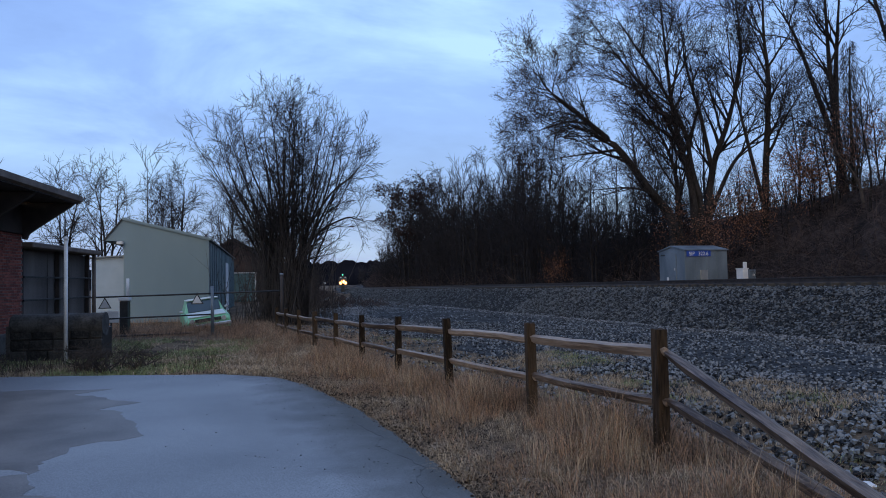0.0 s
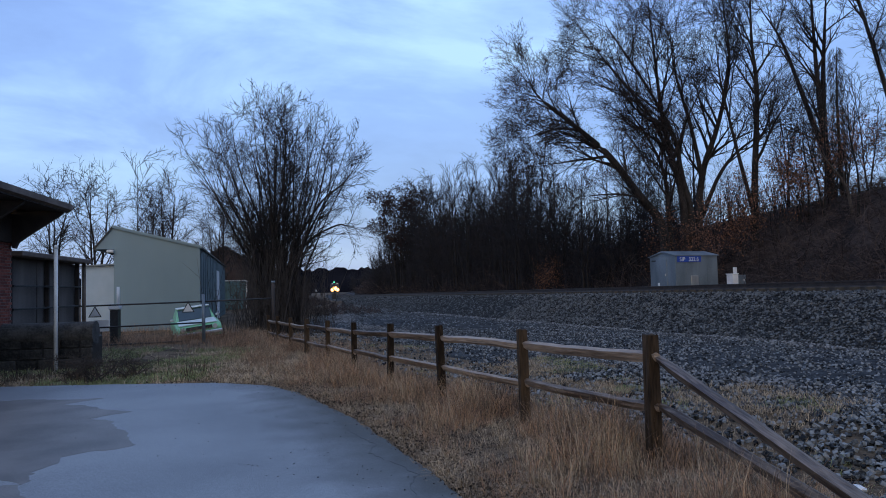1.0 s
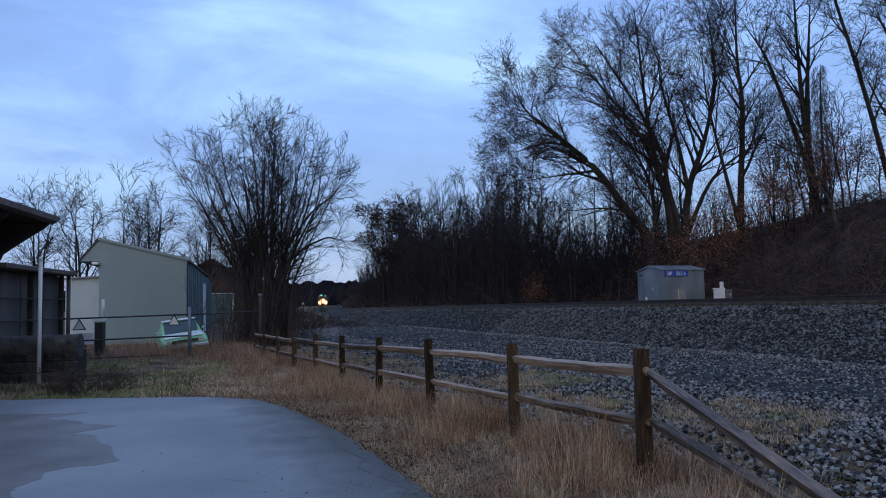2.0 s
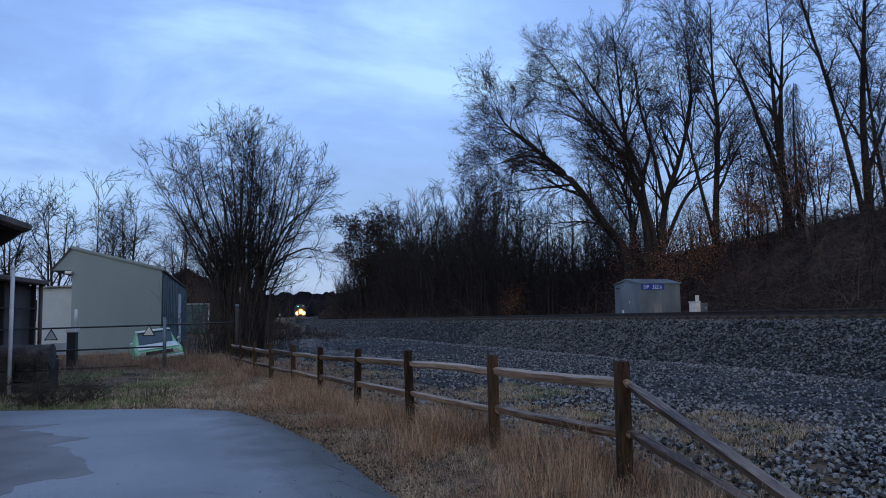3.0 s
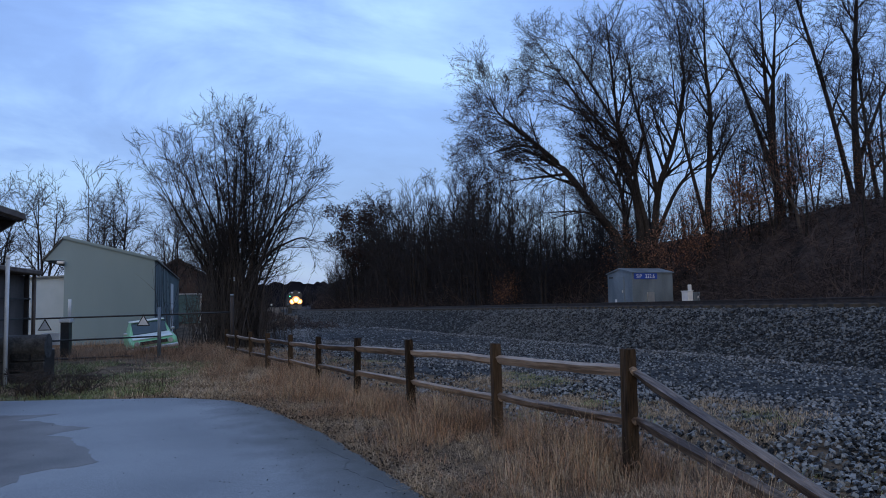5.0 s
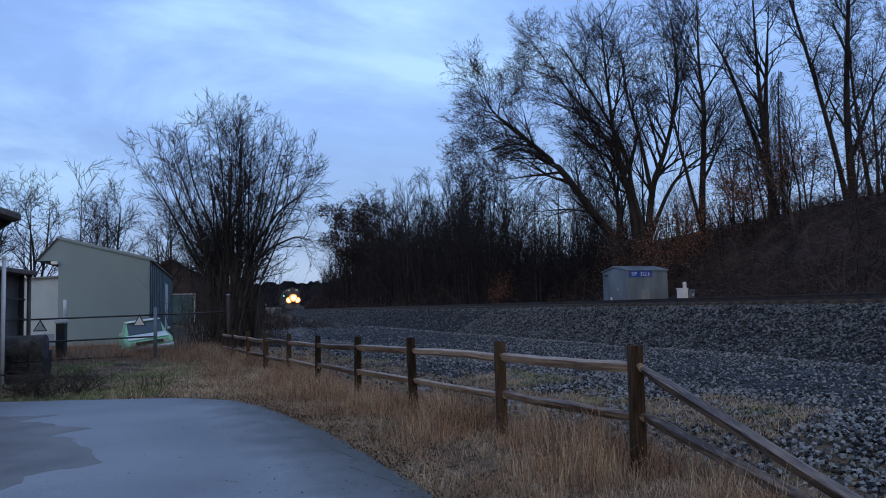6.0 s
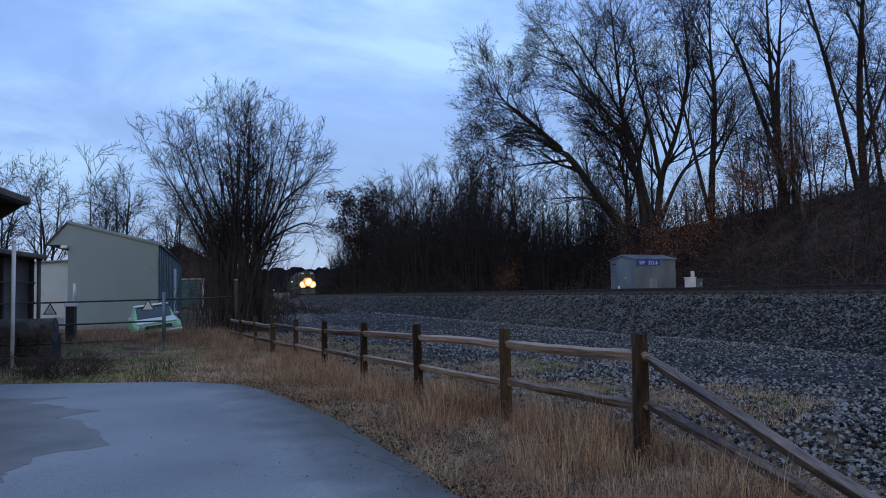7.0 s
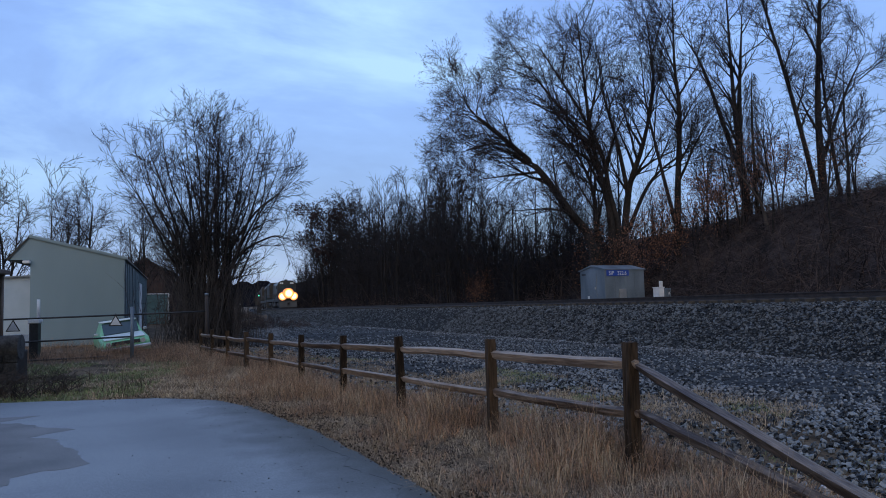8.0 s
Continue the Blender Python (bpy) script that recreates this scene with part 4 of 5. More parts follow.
def build_yard():
    p = thing("white_pole", pose(-6.78, 16.42, 0), "thin white painted pipe standing in the weeds", "pole")
    part("pipe", rod("pipe", (0, 0, -0.1), (0.0, 0, 2.72), 0.042, M_WHITE), p)
    part("cap", rod("cap", (0, 0, 2.72), (0, 0, 2.80), 0.052, M_WHITE, r2=0.03), p)
    # cable fence of posts and dark pipes
    cf = thing("pipe_fence", pose(0, 0, 0), "dark pipe rail fence with grey steel posts", "fence")
    for x, y, t in ((-5.68, 25.5, 1.62), (-3.35, 26.0, 1.95), (-10.4, 25.0, 1.4)):
        part("post", rod("post", (x, y, -0.2), (x, y, t), 0.06 if x > -6 else 0.045, M_BOX if -6 < x < -4 else M_TRIM), cf)
    part("insulator", rod("insulator", (-3.35, 26.0, 1.95), (-3.35, 26.0, 2.03), 0.066, M_BOX), cf, label="dull grey post cap")
    for a, b in (((-10.6, 25.0, 1.30), (-5.68, 25.5, 1.36)), ((-5.68, 25.5, 1.36), (-3.35, 26.0, 1.40)), ((-10.4, 25.0, 0.55), (-5.68, 25.5, 0.63)),
                 ((-10.4, 24.6, -0.02), (-6.2, 25.0, 0.03))):
        part("rail", rod("rail", a, b, 0.028, M_BLACK), cf)
    for x, y, z in ((-9.12, 24.95, 0.93), (-6.15, 25.3, 1.0)):
        tri = thing("warning_triangle", pose(x, y, z), "white triangular plate hanging on the pipe fence", "sign", "warning triangles")
        part("border", prism("border", [(-0.22, 0), (0.22, 0), (0.0, 0.38)], 0.012, M_BLACK, "y"), tri)
        part("plate", prism("plate", [(-0.165, 0.03), (0.165, 0.03), (0.0, 0.315)], 0.012, M_WHITE, "y"), tri, pose(0, -0.013, 0), "white face")
        part("hanger", rod("hanger", (0, 0.006, 0.36), (0, 0.006, 0.42), 0.008, M_BLACK), tri)
    b = thing("yard_pump", pose(-8.82, 26.0, 0), "black pump case with white top and tall white vent", "pump")
    part("case", box("case", 0.28, 0.3, 1.15, M_BLACK, 0.02), b)
    part("cap", box("cap", 0.36, 0.36, 0.16, M_WHITE, 0.03, (0, 0, 1.15)), b, label="white cap")
    part("vent", rod("vent", (0.08, 0.05, 1.3), (0.08, 0.05, 1.95), 0.05, M_WHITE), b)
    s = thing("yard_notice", pose(-9.15, 25.6, 0), "small white notice board on a short leg", "sign")
    part("leg", rod("leg", (0, 0, 0), (0, 0, 0.7), 0.03, M_BLACK), s)
    part("board", box("board", 0.55, 0.03, 0.4, M_WHITE, 0.005, (0, -0.03, 0.42)), s)


def build_scraps():
    for name, x, y, r, seed, label, cat in (("paper_scrap", 3.9, 4.72, 0.05, 3, "crumpled bluish white scrap of paper on the gravel", "litter"),
                                            ("white_pebble", 1.48, 5.42, 0.03, 4, "single white stone in the dead grass", "stone")):
        bm = bmesh.new()
        bmesh.ops.create_icosphere(bm, subdivisions=2, radius=r)
        for v in bm.verts:
            k = 1 + 0.5 * noise.noise(v.co * (18 if seed == 3 else 30) + Vector((seed, 0, 0)))
            v.co = Vector((v.co.x * 1.3 * k, v.co.y * k, v.co.z * 0.6 * k))
        tagged(new(name, finish(bm, name, M_WHITE)), label, cat).location = (x, y, ground_z(x, y) + r * 0.6)


def build_sheds():
    yaw = 9.0
    sh = thing("metal_shed", pose(-8.27, 36.0, -0.1, 0, 0, yaw), "long cream-grey metal shed with a sloping roof", "shed")
    # local x runs left along the front, y runs away along the side
    front = [(0, 0), (0, 4.0), (-3.9, 5.0), (-4.05, 4.98), (-4.75, 3.98), (-3.92, 3.98), (-3.92, 0)]
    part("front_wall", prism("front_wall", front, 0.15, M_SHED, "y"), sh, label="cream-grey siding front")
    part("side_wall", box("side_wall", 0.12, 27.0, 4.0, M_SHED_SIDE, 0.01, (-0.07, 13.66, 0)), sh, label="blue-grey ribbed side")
    part("roof", prism("roof", [(0.1, 3.98), (0.1, 4.06), (-3.95, 5.10), (-4.85, 4.0), (-4.8, 3.95), (-3.95, 5.0)], 27.4, M_BLACK, "y"), sh, pose(0, -0.06, 0), "dark roof sheet")
    part("back_wall", box("back_wall", 0.12, 27.0, 4.9, M_SHED, 0.01, (-3.86, 13.66, 0)), sh)
    part("verge", prism("verge", [(0.1, 3.96), (0.1, 4.09), (-3.97, 5.12), (-3.97, 4.99)], 0.05, M_SHED, "y"), sh, pose(0, -0.09, 0))
    for k in range(1, 4):
        part("seam", box("seam", 0.006, 0.002, 3.9 + 0.25 * k * 0.98, M_SHED, 0.0008, (-0.98 * k, -0.002, 0.02)), sh)
    for k in range(18):
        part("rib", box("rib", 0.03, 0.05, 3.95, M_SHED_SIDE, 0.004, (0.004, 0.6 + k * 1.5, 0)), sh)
    part("side_door", box("side_door", 0.04, 3.0, 3.3, M_WHITE, 0.01, (0.02, 15.5, 0)), sh, label="paler sliding door")
    part("lamp", box("lamp", 0.3, 0.3, 0.14, M_WHITE, 0.03, (-4.05, -0.1, 3.8)), sh, label="white wall lamp")
    wb = thing("white_outbuilding", pose(-13.6, 42.0, -0.1, 0, 0, yaw), "low white building behind the shed", "building")
    part("wall", box("wall", 5.0, 6.0, 3.5, M_PALEBLUE, 0.02, (0, 3, 0)), wb)
    part("roof", prism("roof", [(-2.7, 3.4), (2.7, 3.65), (2.7, 3.72), (-2.7, 3.48)], 6.4, M_BOX, "y"), wb, pose(0, -0.2, 0))
    part("door", box("door", 1.0, 0.06, 2.05, M_BOX, 0.01, (1.4, -0.02, 0.05)), wb)
    bn = thing("brown_barn", pose(-18.6, 92.0, -0.2, 0, 0, 12), "dark red-brown barn behind the shed", "barn")
    part("wall", box("wall", 7.0, 9.0, 5.6, M_BARN, 0.03, (0, 4.5, 0)), bn)
    part("roof", prism("roof", [(-3.9, 5.3), (0, 7.6), (3.9, 5.3), (3.9, 5.5), (0, 7.85), (-3.9, 5.5)], 9.6, M_BARN, "y"), bn, pose(0, -0.3, 0), "rusty brown roof")
    part("gable", prism("gable", [(-3.5, 5.5), (3.5, 5.5), (0, 7.6)], 0.2, M_BARN, "y"), bn)
    ct = thing("storage_container", pose(-14.6, 78.0, -0.1, 0, 0, yaw), "dark teal storage container beyond the shed", "container")
    part("body", box("body", 2.44, 6.0, 3.0, M_TEAL, 0.03, (0, 3, 0)), ct)
    part("roof", box("roof", 2.52, 6.1, 0.1, M_WHITE, 0.02, (0, 3, 3.0)), ct, label="pale roof edge")
    for k in range(8):
        part("rib", box("rib", 0.12, 0.06, 2.8, M_TEAL, 0.015, (-1.07 + k * 0.305, -0.02, 0.1)), ct)
    part("corner_post", box("corner_post", 0.14, 0.1, 3.0, M_WHITE, 0.02, (1.18, -0.03, 0)), ct)


def build_car():
    """A small old saloon with its nose towards the yard, sunk in the grass and leaning."""
    car = thing("old_car", pose(-6.35, 28.0, -0.34, 0, -7, 18), "abandoned pale green car with a white bonnet in tall grass", "car")
    lower = [(-0.1, 0.32), (-0.12, 0.66), (0.05, 0.80), (1.15, 0.93), (3.45, 0.98), (4.1, 0.9), (4.12, 0.34)]
    body = prism("body", [(a, b) for a, b in lower], 1.64, M_CARGREEN, "x", 0.04)
    part("body", body, car, pose(-0.82, 0, 0))
    cabin = bmesh.new()
    lo = [(-0.76, 1.1, 0.93), (0.76, 1.1, 0.93), (0.76, 3.5, 0.97), (-0.76, 3.5, 0.97)]
    hi = [(-0.6, 1.65, 1.42), (0.6, 1.65, 1.42), (0.6, 3.0, 1.45), (-0.6, 3.0, 1.45)]
    a = [cabin.verts.new(c) for c in lo]
    b = [cabin.verts.new(c) for c in hi]
    cabin.faces.new(b)
    cabin.faces.new(a[::-1])
    for i in range(4):
        cabin.faces.new((a[i], a[(i + 1) % 4], b[(i + 1) % 4], b[i]))
    part("cabin", finish(cabin, "cabin", M_CARGREEN, 0.03), car)
    part("roof", box("roof", 1.24, 1.5, 0.05, M_CARWHITE, 0.02, (0, 2.3, 1.43)), car, label="white roof")
    bonnet = prism("bonnet", [(0.06, 0.82), (1.12, 0.955), (1.12, 0.975), (0.06, 0.85)], 1.4, M_CARWHITE, "x", 0.006)
    part("bonnet", bonnet, car, pose(-0.7, 0, 0), "chalky white bonnet")
    glass = prism("windscreen", [(1.13, 0.985), (1.60, 1.385), (1.585, 1.40), (1.115, 1.0)], 1.22, M_GLASS, "x")
    part("windscreen", glass, car, pose(-0.61, -0.01, 0), "dark windscreen")
    for s in (-1, 1):
        w = prism("side_window", [(1.35, 1.0), (1.75, 1.36), (2.9, 1.38), (3.3, 1.02)], 0.02, M_GLASS, "x")
        part("side_window", w, car, pose(0.70 * s - 0.01, 0, 0, 0, -18 * s, 0))
        hl = rod("headlight", (0.58 * s, -0.15, 0.68), (0.58 * s, -0.08, 0.68), 0.09, M_CHROME, 14)
        part("headlight", hl, car)
        part("mirror", box("mirror", 0.14, 0.07, 0.1, M_CHROME, 0.02, (0.86 * s, 1.3, 1.0)), car)
        for y in (0.75, 3.3):
            wh = part("wheel", rod("wheel", (0.66 * s, y, 0.29), (0.84 * s, y, 0.29), 0.29, M_RUBBER, 20), car)
            part("hubcap", rod("hubcap", (0.82 * s, y, 0.29), (0.855 * s, y, 0.29), 0.16, M_CHROME, 14), wh)
    part("front_bumper", box("front_bumper", 1.66, 0.12, 0.13, M_CHROME, 0.03, (0, -0.2, 0.42)), car, label="pale bumper")
    part("grille", box("grille", 0.95, 0.03, 0.13, M_BLACK, 0.006, (0, -0.13, 0.62)), car)
    part("rear_bumper", box("rear_bumper", 1.6, 0.1, 0.12, M_CHROME, 0.03, (0, 4.18, 0.45)), car)


# ---- the train ----
def build_loco(name, lit):
    """A hood locomotive, its nose at y=0 and its length along +y, on rails at z=0."""
    lo = thing(name, pose(track_x(282), 282, track_z(282)), "black diesel locomotive with blazing headlights" if lit else "black trailing diesel locomotive", "locomotive", "train")
    part("frame", box("frame", 3.05, 21.0, 0.45, M_LOCOGREY, 0.04, (0, 10.8, 1.15)), lo)
    nose = prism("nose", [(0.5, 1.6), (0.42, 2.75), (0.75, 3.0), (2.2, 3.0), (2.2, 1.6)], 1.9, M_LOCO, "x", 0.06)
    part("nose", nose, lo, pose(-0.95, 0, 0))
    cab_out = [(-1.55, 1.6), (1.55, 1.6), (1.55, 3.95), (1.25, 4.45), (0.7, 4.68), (-0.7, 4.68), (-1.25, 4.45), (-1.55, 3.95)]
    part("cab", prism("cab", cab_out, 2.6, M_LOCO, "y", 0.04), lo, pose(0, 1.9, 0))
    hood = [(-0.95, 1.6), (0.95, 1.6), (0.95, 4.1), (0.7, 4.5), (-0.7, 4.5), (-0.95, 4.1)]
    part("hood", prism("hood", hood, 11.0, M_LOCO, "y", 0.03), lo, pose(0, 4.5, 0))
    rad = [(-1.45, 1.9), (1.45, 1.9), (1.55, 4.2), (1.1, 4.7), (-1.1, 4.7), (-1.55, 4.2)]
    part("radiator", prism("radiator", rad, 5.0, M_LOCOGREY, "y", 0.03), lo, pose(0, 15.5, 0), "grey radiator hood")
    part("fuel_tank", box("fuel_tank", 2.5, 5.5, 0.8, M_LOCO, 0.1, (0, 10.8, 0.35)), lo)
    for s in (-1, 1):
        part("windscreen", box("windscreen", 0.95, 0.04, 0.62, M_GLASS, 0.02, (0.62 * s, 1.88, 3.3)), lo)
        part("side_window", box("side_window", 0.04, 1.1, 0.6, M_GLASS, 0.02, (1.56 * s, 3.2, 3.3)), lo)
        part("number_board", box("number_board", 0.55, 0.06, 0.25, M_WHITE if lit else M_BLACK, 0.01, (0.85 * s, 1.86, 4.1)), lo)
        hr = Tubes()
        for k in range(12):
            hr.add([Vector((1.48 * s, 4.8 + k * 1.4, 1.6)), Vector((1.48 * s, 4.8 + k * 1.4, 2.55))], [0.025, 0.025], 5)
        hr.add([Vector((1.48 * s, 4.8, 2.55)), Vector((1.48 * s, 20.2, 2.55))], [0.025, 0.025], 5)
        part("handrail", hr.mesh("handrail", M_LOCOGREY), lo)
        step = part("steps", box("steps", 0.5, 0.6, 1.2, M_LOCOGREY, 0.02, (1.25 * s, 0.7, 0.35)), lo)
        part("tread", box("tread", 0.55, 0.64, 0.04, M_BLACK, 0.005, (1.25 * s, 0.7, 0.8)), step)
    part("pilot", prism("pilot", [(0.0, 0.15), (0.3, 1.25), (0.6, 1.25), (0.6, 0.15)], 2.9, M_LOCO, "x", 0.03), lo, pose(-1.45, 0, 0))
    part("coupler", box("coupler", 0.3, 0.7, 0.3, M_LOCOGREY, 0.06, (0, -0.25, 0.75)), lo)
    lampm = (M_HEAD, M_DITCH) if lit else (M_GLASS, M_GLASS)
    for s in (-1, 1):
        # discs far larger than the lamps, to take in their glare
        for kind, x, y, z, r, mat in (("headlight", 0.10, -0.06 - 0.02 * s, 2.50, 0.85, lampm[0]), ("ditch_light", 0.90, 0.02, 2.02, 0.70, lampm[1])):
            lamp = part(kind, rod(kind, (0, -0.008, 0), (0, 0.008, 0), r, mat, 24), lo, pose(x * s, y, z), "blazing warm lamp enlarged to its glare" if lit else "")
            part("reflector", rod("reflector", (0, 0.012, 0), (0, 0.36, 0), r, M_CHROME, 24, 0.3), lamp, label="bowl reflector")
            ring = bmesh.new()
            bmesh.ops.create_cone(ring, cap_ends=False, segments=24, radius1=r + 0.01, radius2=r + 0.01, depth=0.05)
            ring.transform(Matrix.Translation((0, 0.03, 0)) @ Matrix.Rotation(radians(90), 4, "X"))
            part("hood_ring", finish(ring, "hood_ring", M_BLACK), lamp)
        part("ditch_bracket", box("ditch_bracket", 0.34, 0.3, 0.2, M_LOCO, 0.02, (1.05 * s, 0.42, 1.60)), lo)
    part("horn", box("horn", 0.5, 0.4, 0.2, M_LOCOGREY, 0.04, (0, 3.0, 4.68)), lo)
    for y in (3.6, 17.4):
        bogie = part("bogie", box("bogie", 2.5, 4.6, 0.5, M_LOCOGREY, 0.08, (0, y, 0.5)), lo)
        for k in (-1.7, 0, 1.7):
            for s in (-1, 1):
                part("wheel", rod("wheel", (0.69 * s, y + k, 0.51), (0.83 * s, y + k, 0.51), 0.51, M_RAIL, 20), bogie)
    return lo


def build_train():
    lead = build_loco("locomotive", True)
    second = build_loco("trailing_locomotive", False)
    cars = []
    for k in range(3):
        c = thing("freight_car", pose(track_x(282), 282, track_z(282)), "dark covered freight car in the train", "freight car", "train")
        shell = [(-1.5, 1.1), (1.5, 1.1), (1.55, 3.9), (1.2, 4.4), (-1.2, 4.4), (-1.55, 3.9)]
        part("body", prism("body", shell, 16.0, M_LOCOGREY, "y", 0.05), c, pose(0, 0.8, 0))
        for s in (-1, 1):
            for j in range(9):
                part("side_post", box("side_post", 0.08, 0.12, 2.8, M_LOCOGREY, 0.01, (1.56 * s, 1.6 + j * 1.8, 1.1)), c)
        for y in (2.8, 14.8):
            bo = part("bogie", box("bogie", 2.3, 2.6, 0.5, M_RAIL, 0.06, (0, y, 0.45)), c)
            for dy in (-0.9, 0.9):
                for s in (-1, 1):
                    part("wheel", rod("wheel", (0.69 * s, y + dy, 0.46), (0.83 * s, y + dy, 0.46), 0.46, M_RAIL, 16), bo)
        cars.append(c)
    return [lead, second] + cars


TRAIN_OFFSETS = [0.0, 22.0, 44.0, 61.5, 79.0]


def train_y(t):
    return 122.0 + 20.0 * (8.0 - t)


# ---- trees ----
BUDS = ("foliage", 3, 0.105, 0.10, M_BUD, 0.4, 0.15)
DEADLEAVES = ("foliage", 5, 0.07, 0.22, M_LEAF)


def build_trees():
    # the many-stemmed tree by the end of the fence
    stems = []
    rng = random.Random(5)
    for k in range(34):
        a = 2.4 * k + rng.uniform(-0.3, 0.3)
        fan = radians(1 + 24 * ((k + 0.5) / 34) ** 0.9)
        reach = 10.3 - 4.6 * fan - rng.uniform(0, 1.0)
        out, h = reach * math.sin(fan), reach * math.cos(fan)
        bx, by = -4.05 + 0.85 * math.sqrt(k / 34) * math.cos(a), 33 + 0.7 * math.sqrt(k / 34) * math.sin(a)
        line = [(bx, by, -0.3)]
        for up, side in ((0.22, 0.07), (0.48, 0.30), (0.75, 0.66), (1.0, 1.0)):
            line.append((bx + side * out * math.cos(a) + rng.gauss(0, 0.13), by + side * out * math.sin(a) + rng.gauss(0, 0.13), 0.3 + h * up))
        stems.append((line, rng.uniform(0.055, 0.10)))
    stems.append(([(-4.0, 33.2, -0.3), (-3.7, 33.2, 2.3), (-2.7, 33.0, 3.9), (-1.4, 32.8, 4.6), (-0.9, 32.7, 4.6), (-0.6, 32.7, 5.2)], 0.08))
    stems.append(([(-4.0, 33.0, 1.0), (-3.4, 33.2, 3.6), (-2.1, 33.0, 5.7), (-1.1, 32.8, 6.5), (-0.5, 32.7, 7.2)], 0.085))
    tree("bare_tree", 51, stems, (15, 7, 4), (1.9, 0.85, 0.4), 0.66, 0.01, "bare many-stemmed tree with a fan of fine twigs", M_BARK, M_TWIG, 0.26, fine=1.2)
    # dead shrubs by the stone wall
    for k, (x, y, h) in enumerate(((-5.25, 14.5, 0.42), (-4.75, 15.1, 0.3), (-7.9, 15.2, 0.35), (-5.9, 15.3, 0.4))):
        st = [([(x + rng.gauss(0, 0.12), y + rng.gauss(0, 0.12), -0.05), (x + rng.gauss(0, 0.25), y + rng.gauss(0, 0.2), h * 0.55), (x + rng.gauss(0, 0.45), y + rng.gauss(0, 0.4), h)], 0.012) for _ in range(16)]
        tree("dead_shrub", 180 + k, st, (6, 4), (0.3, 0.16), 0.8, 0.0, "brown dead shrub by the asphalt edge", M_PALEBARK, M_WEED, 0.15, category="shrub", group="dead shrubs", fine=0.45)
    # young shoots and brush round its foot
    sh = Tubes()
    for _ in range(460):
        x, y = rng.gauss(-4.1, 0.95), rng.gauss(32.5, 0.9)
        pts, rad = bough(rng, Vector((x, y, -0.2)), Vector((rng.gauss(0, 0.18), rng.gauss(0, 0.18), 1)), rng.uniform(1.5, 4.8), 0.016, 4, 0.08, 0.02)
        sh.add(pts, rad, 3)
        for _k in range(3):
            q = pts[rng.randrange(1, 4)]
            p2, r2 = bough(rng, q, Vector((rng.gauss(0, 1), rng.gauss(0, 1), 1.0)), rng.uniform(0.4, 1.2), 0.007, 2, 0.15, 0.05)
            sh.add(p2, r2, 3)
    tagged(new("sapling_thicket", sh.mesh("sapling_thicket", M_PALEBARK)), "thicket of thin grey shoots under the tree", "brush", "", "stuff")

    # the great trees on the bank
    A = [([(19.5, 46.0, 2.2), (19.4, 46, 5.3), (17.9, 46.0, 7.4), (16.0, 46.0, 10.0), (14.3, 46.0, 11.6), (11.7, 46.0, 13.7), (10.9, 46, 14.6)], 0.40),
         ([(20.2, 46.2, 2.4), (19.9, 46.0, 5.5), (19.7, 46.0, 8.7), (18.7, 46.0, 11.2), (17.0, 45.6, 13.4)], 0.24),
         ([(16.1, 46.0, 10.1), (13.9, 45.8, 9.8), (11.2, 45.6, 9.4)], 0.11),
         ([(14.0, 46.0, 11.8), (12.5, 45.8, 11.9), (11.1, 45.7, 11.5), (10.3, 45.6, 11.2)], 0.10)]
    tree("leaning_tree", 61, A, (22, 7, 6, 3), (4.2, 2.1, 1.05, 0.5), 0.66, 0.035, "great bare tree leaning out over the track with fine buds", first=0.28, leaves=BUDS, fine=1.7)
    A2 = [([(21.3, 46.5, 2.4), (21.2, 46.5, 5.8), (21.0, 46.5, 8.0), (20.4, 46.5, 10.3), (19.9, 46.5, 13.0), (19.6, 46.5, 16.5), (19.2, 46.5, 21.5)], 0.36),
          ([(20.6, 46.5, 9.6), (19.0, 46.5, 13.0), (16.6, 46.5, 16.0), (14.8, 46.5, 18.4)], 0.16)]
    tree("bare_tree", 62, A2, (19, 7, 6, 3), (4.8, 2.3, 1.1, 0.5), 0.7, 0.03, "tall bare tree with a dark forked trunk on the bank", first=0.35, leaves=BUDS, fine=1.7)
    A4 = [([(21.7, 46.3, 2.4), (21.6, 46.3, 6.1), (21.0, 46.3, 8.9), (20.6, 46.3, 11.4), (19.0, 46.3, 14.6), (17.3, 46.3, 17.3), (16.2, 46.3, 19.0)], 0.26),
          ([(20.4, 46.3, 11.8), (18.2, 46.1, 13.0), (16.4, 46.0, 15.0), (14.4, 46.0, 15.8)], 0.13)]
    tree("bare_tree", 69, A4, (12, 6, 5, 3), (3.8, 2.0, 1.0, 0.5), 0.68, 0.03, "bare tree bending outwards beside its taller neighbours", first=0.35, leaves=BUDS, fine=1.6)
    A3 = [([(22.4, 47.0, 2.6), (22.4, 47.0, 5.9), (22.9, 47.0, 9.3), (24.1, 47.0, 12.4), (25.1, 47.0, 16.7), (24.8, 47.0, 21.5)], 0.34),
          ([(22.8, 47.0, 8.5), (22.1, 47.0, 12.4), (21.2, 47.0, 15.9), (20.9, 47.0, 19)], 0.18),
          ([(22.6, 47.0, 6.0), (24.3, 47.0, 9.3), (26.4, 47.0, 11.2), (29.8, 47.0, 12.8)], 0.17)]
    tree("bare_tree", 63, A3, (16, 7, 5, 4), (4.6, 2.4, 1.3, 0.7), 0.65, 0.03, "tall bare tree with spreading forks on the bank", first=0.35, fine=1.7)
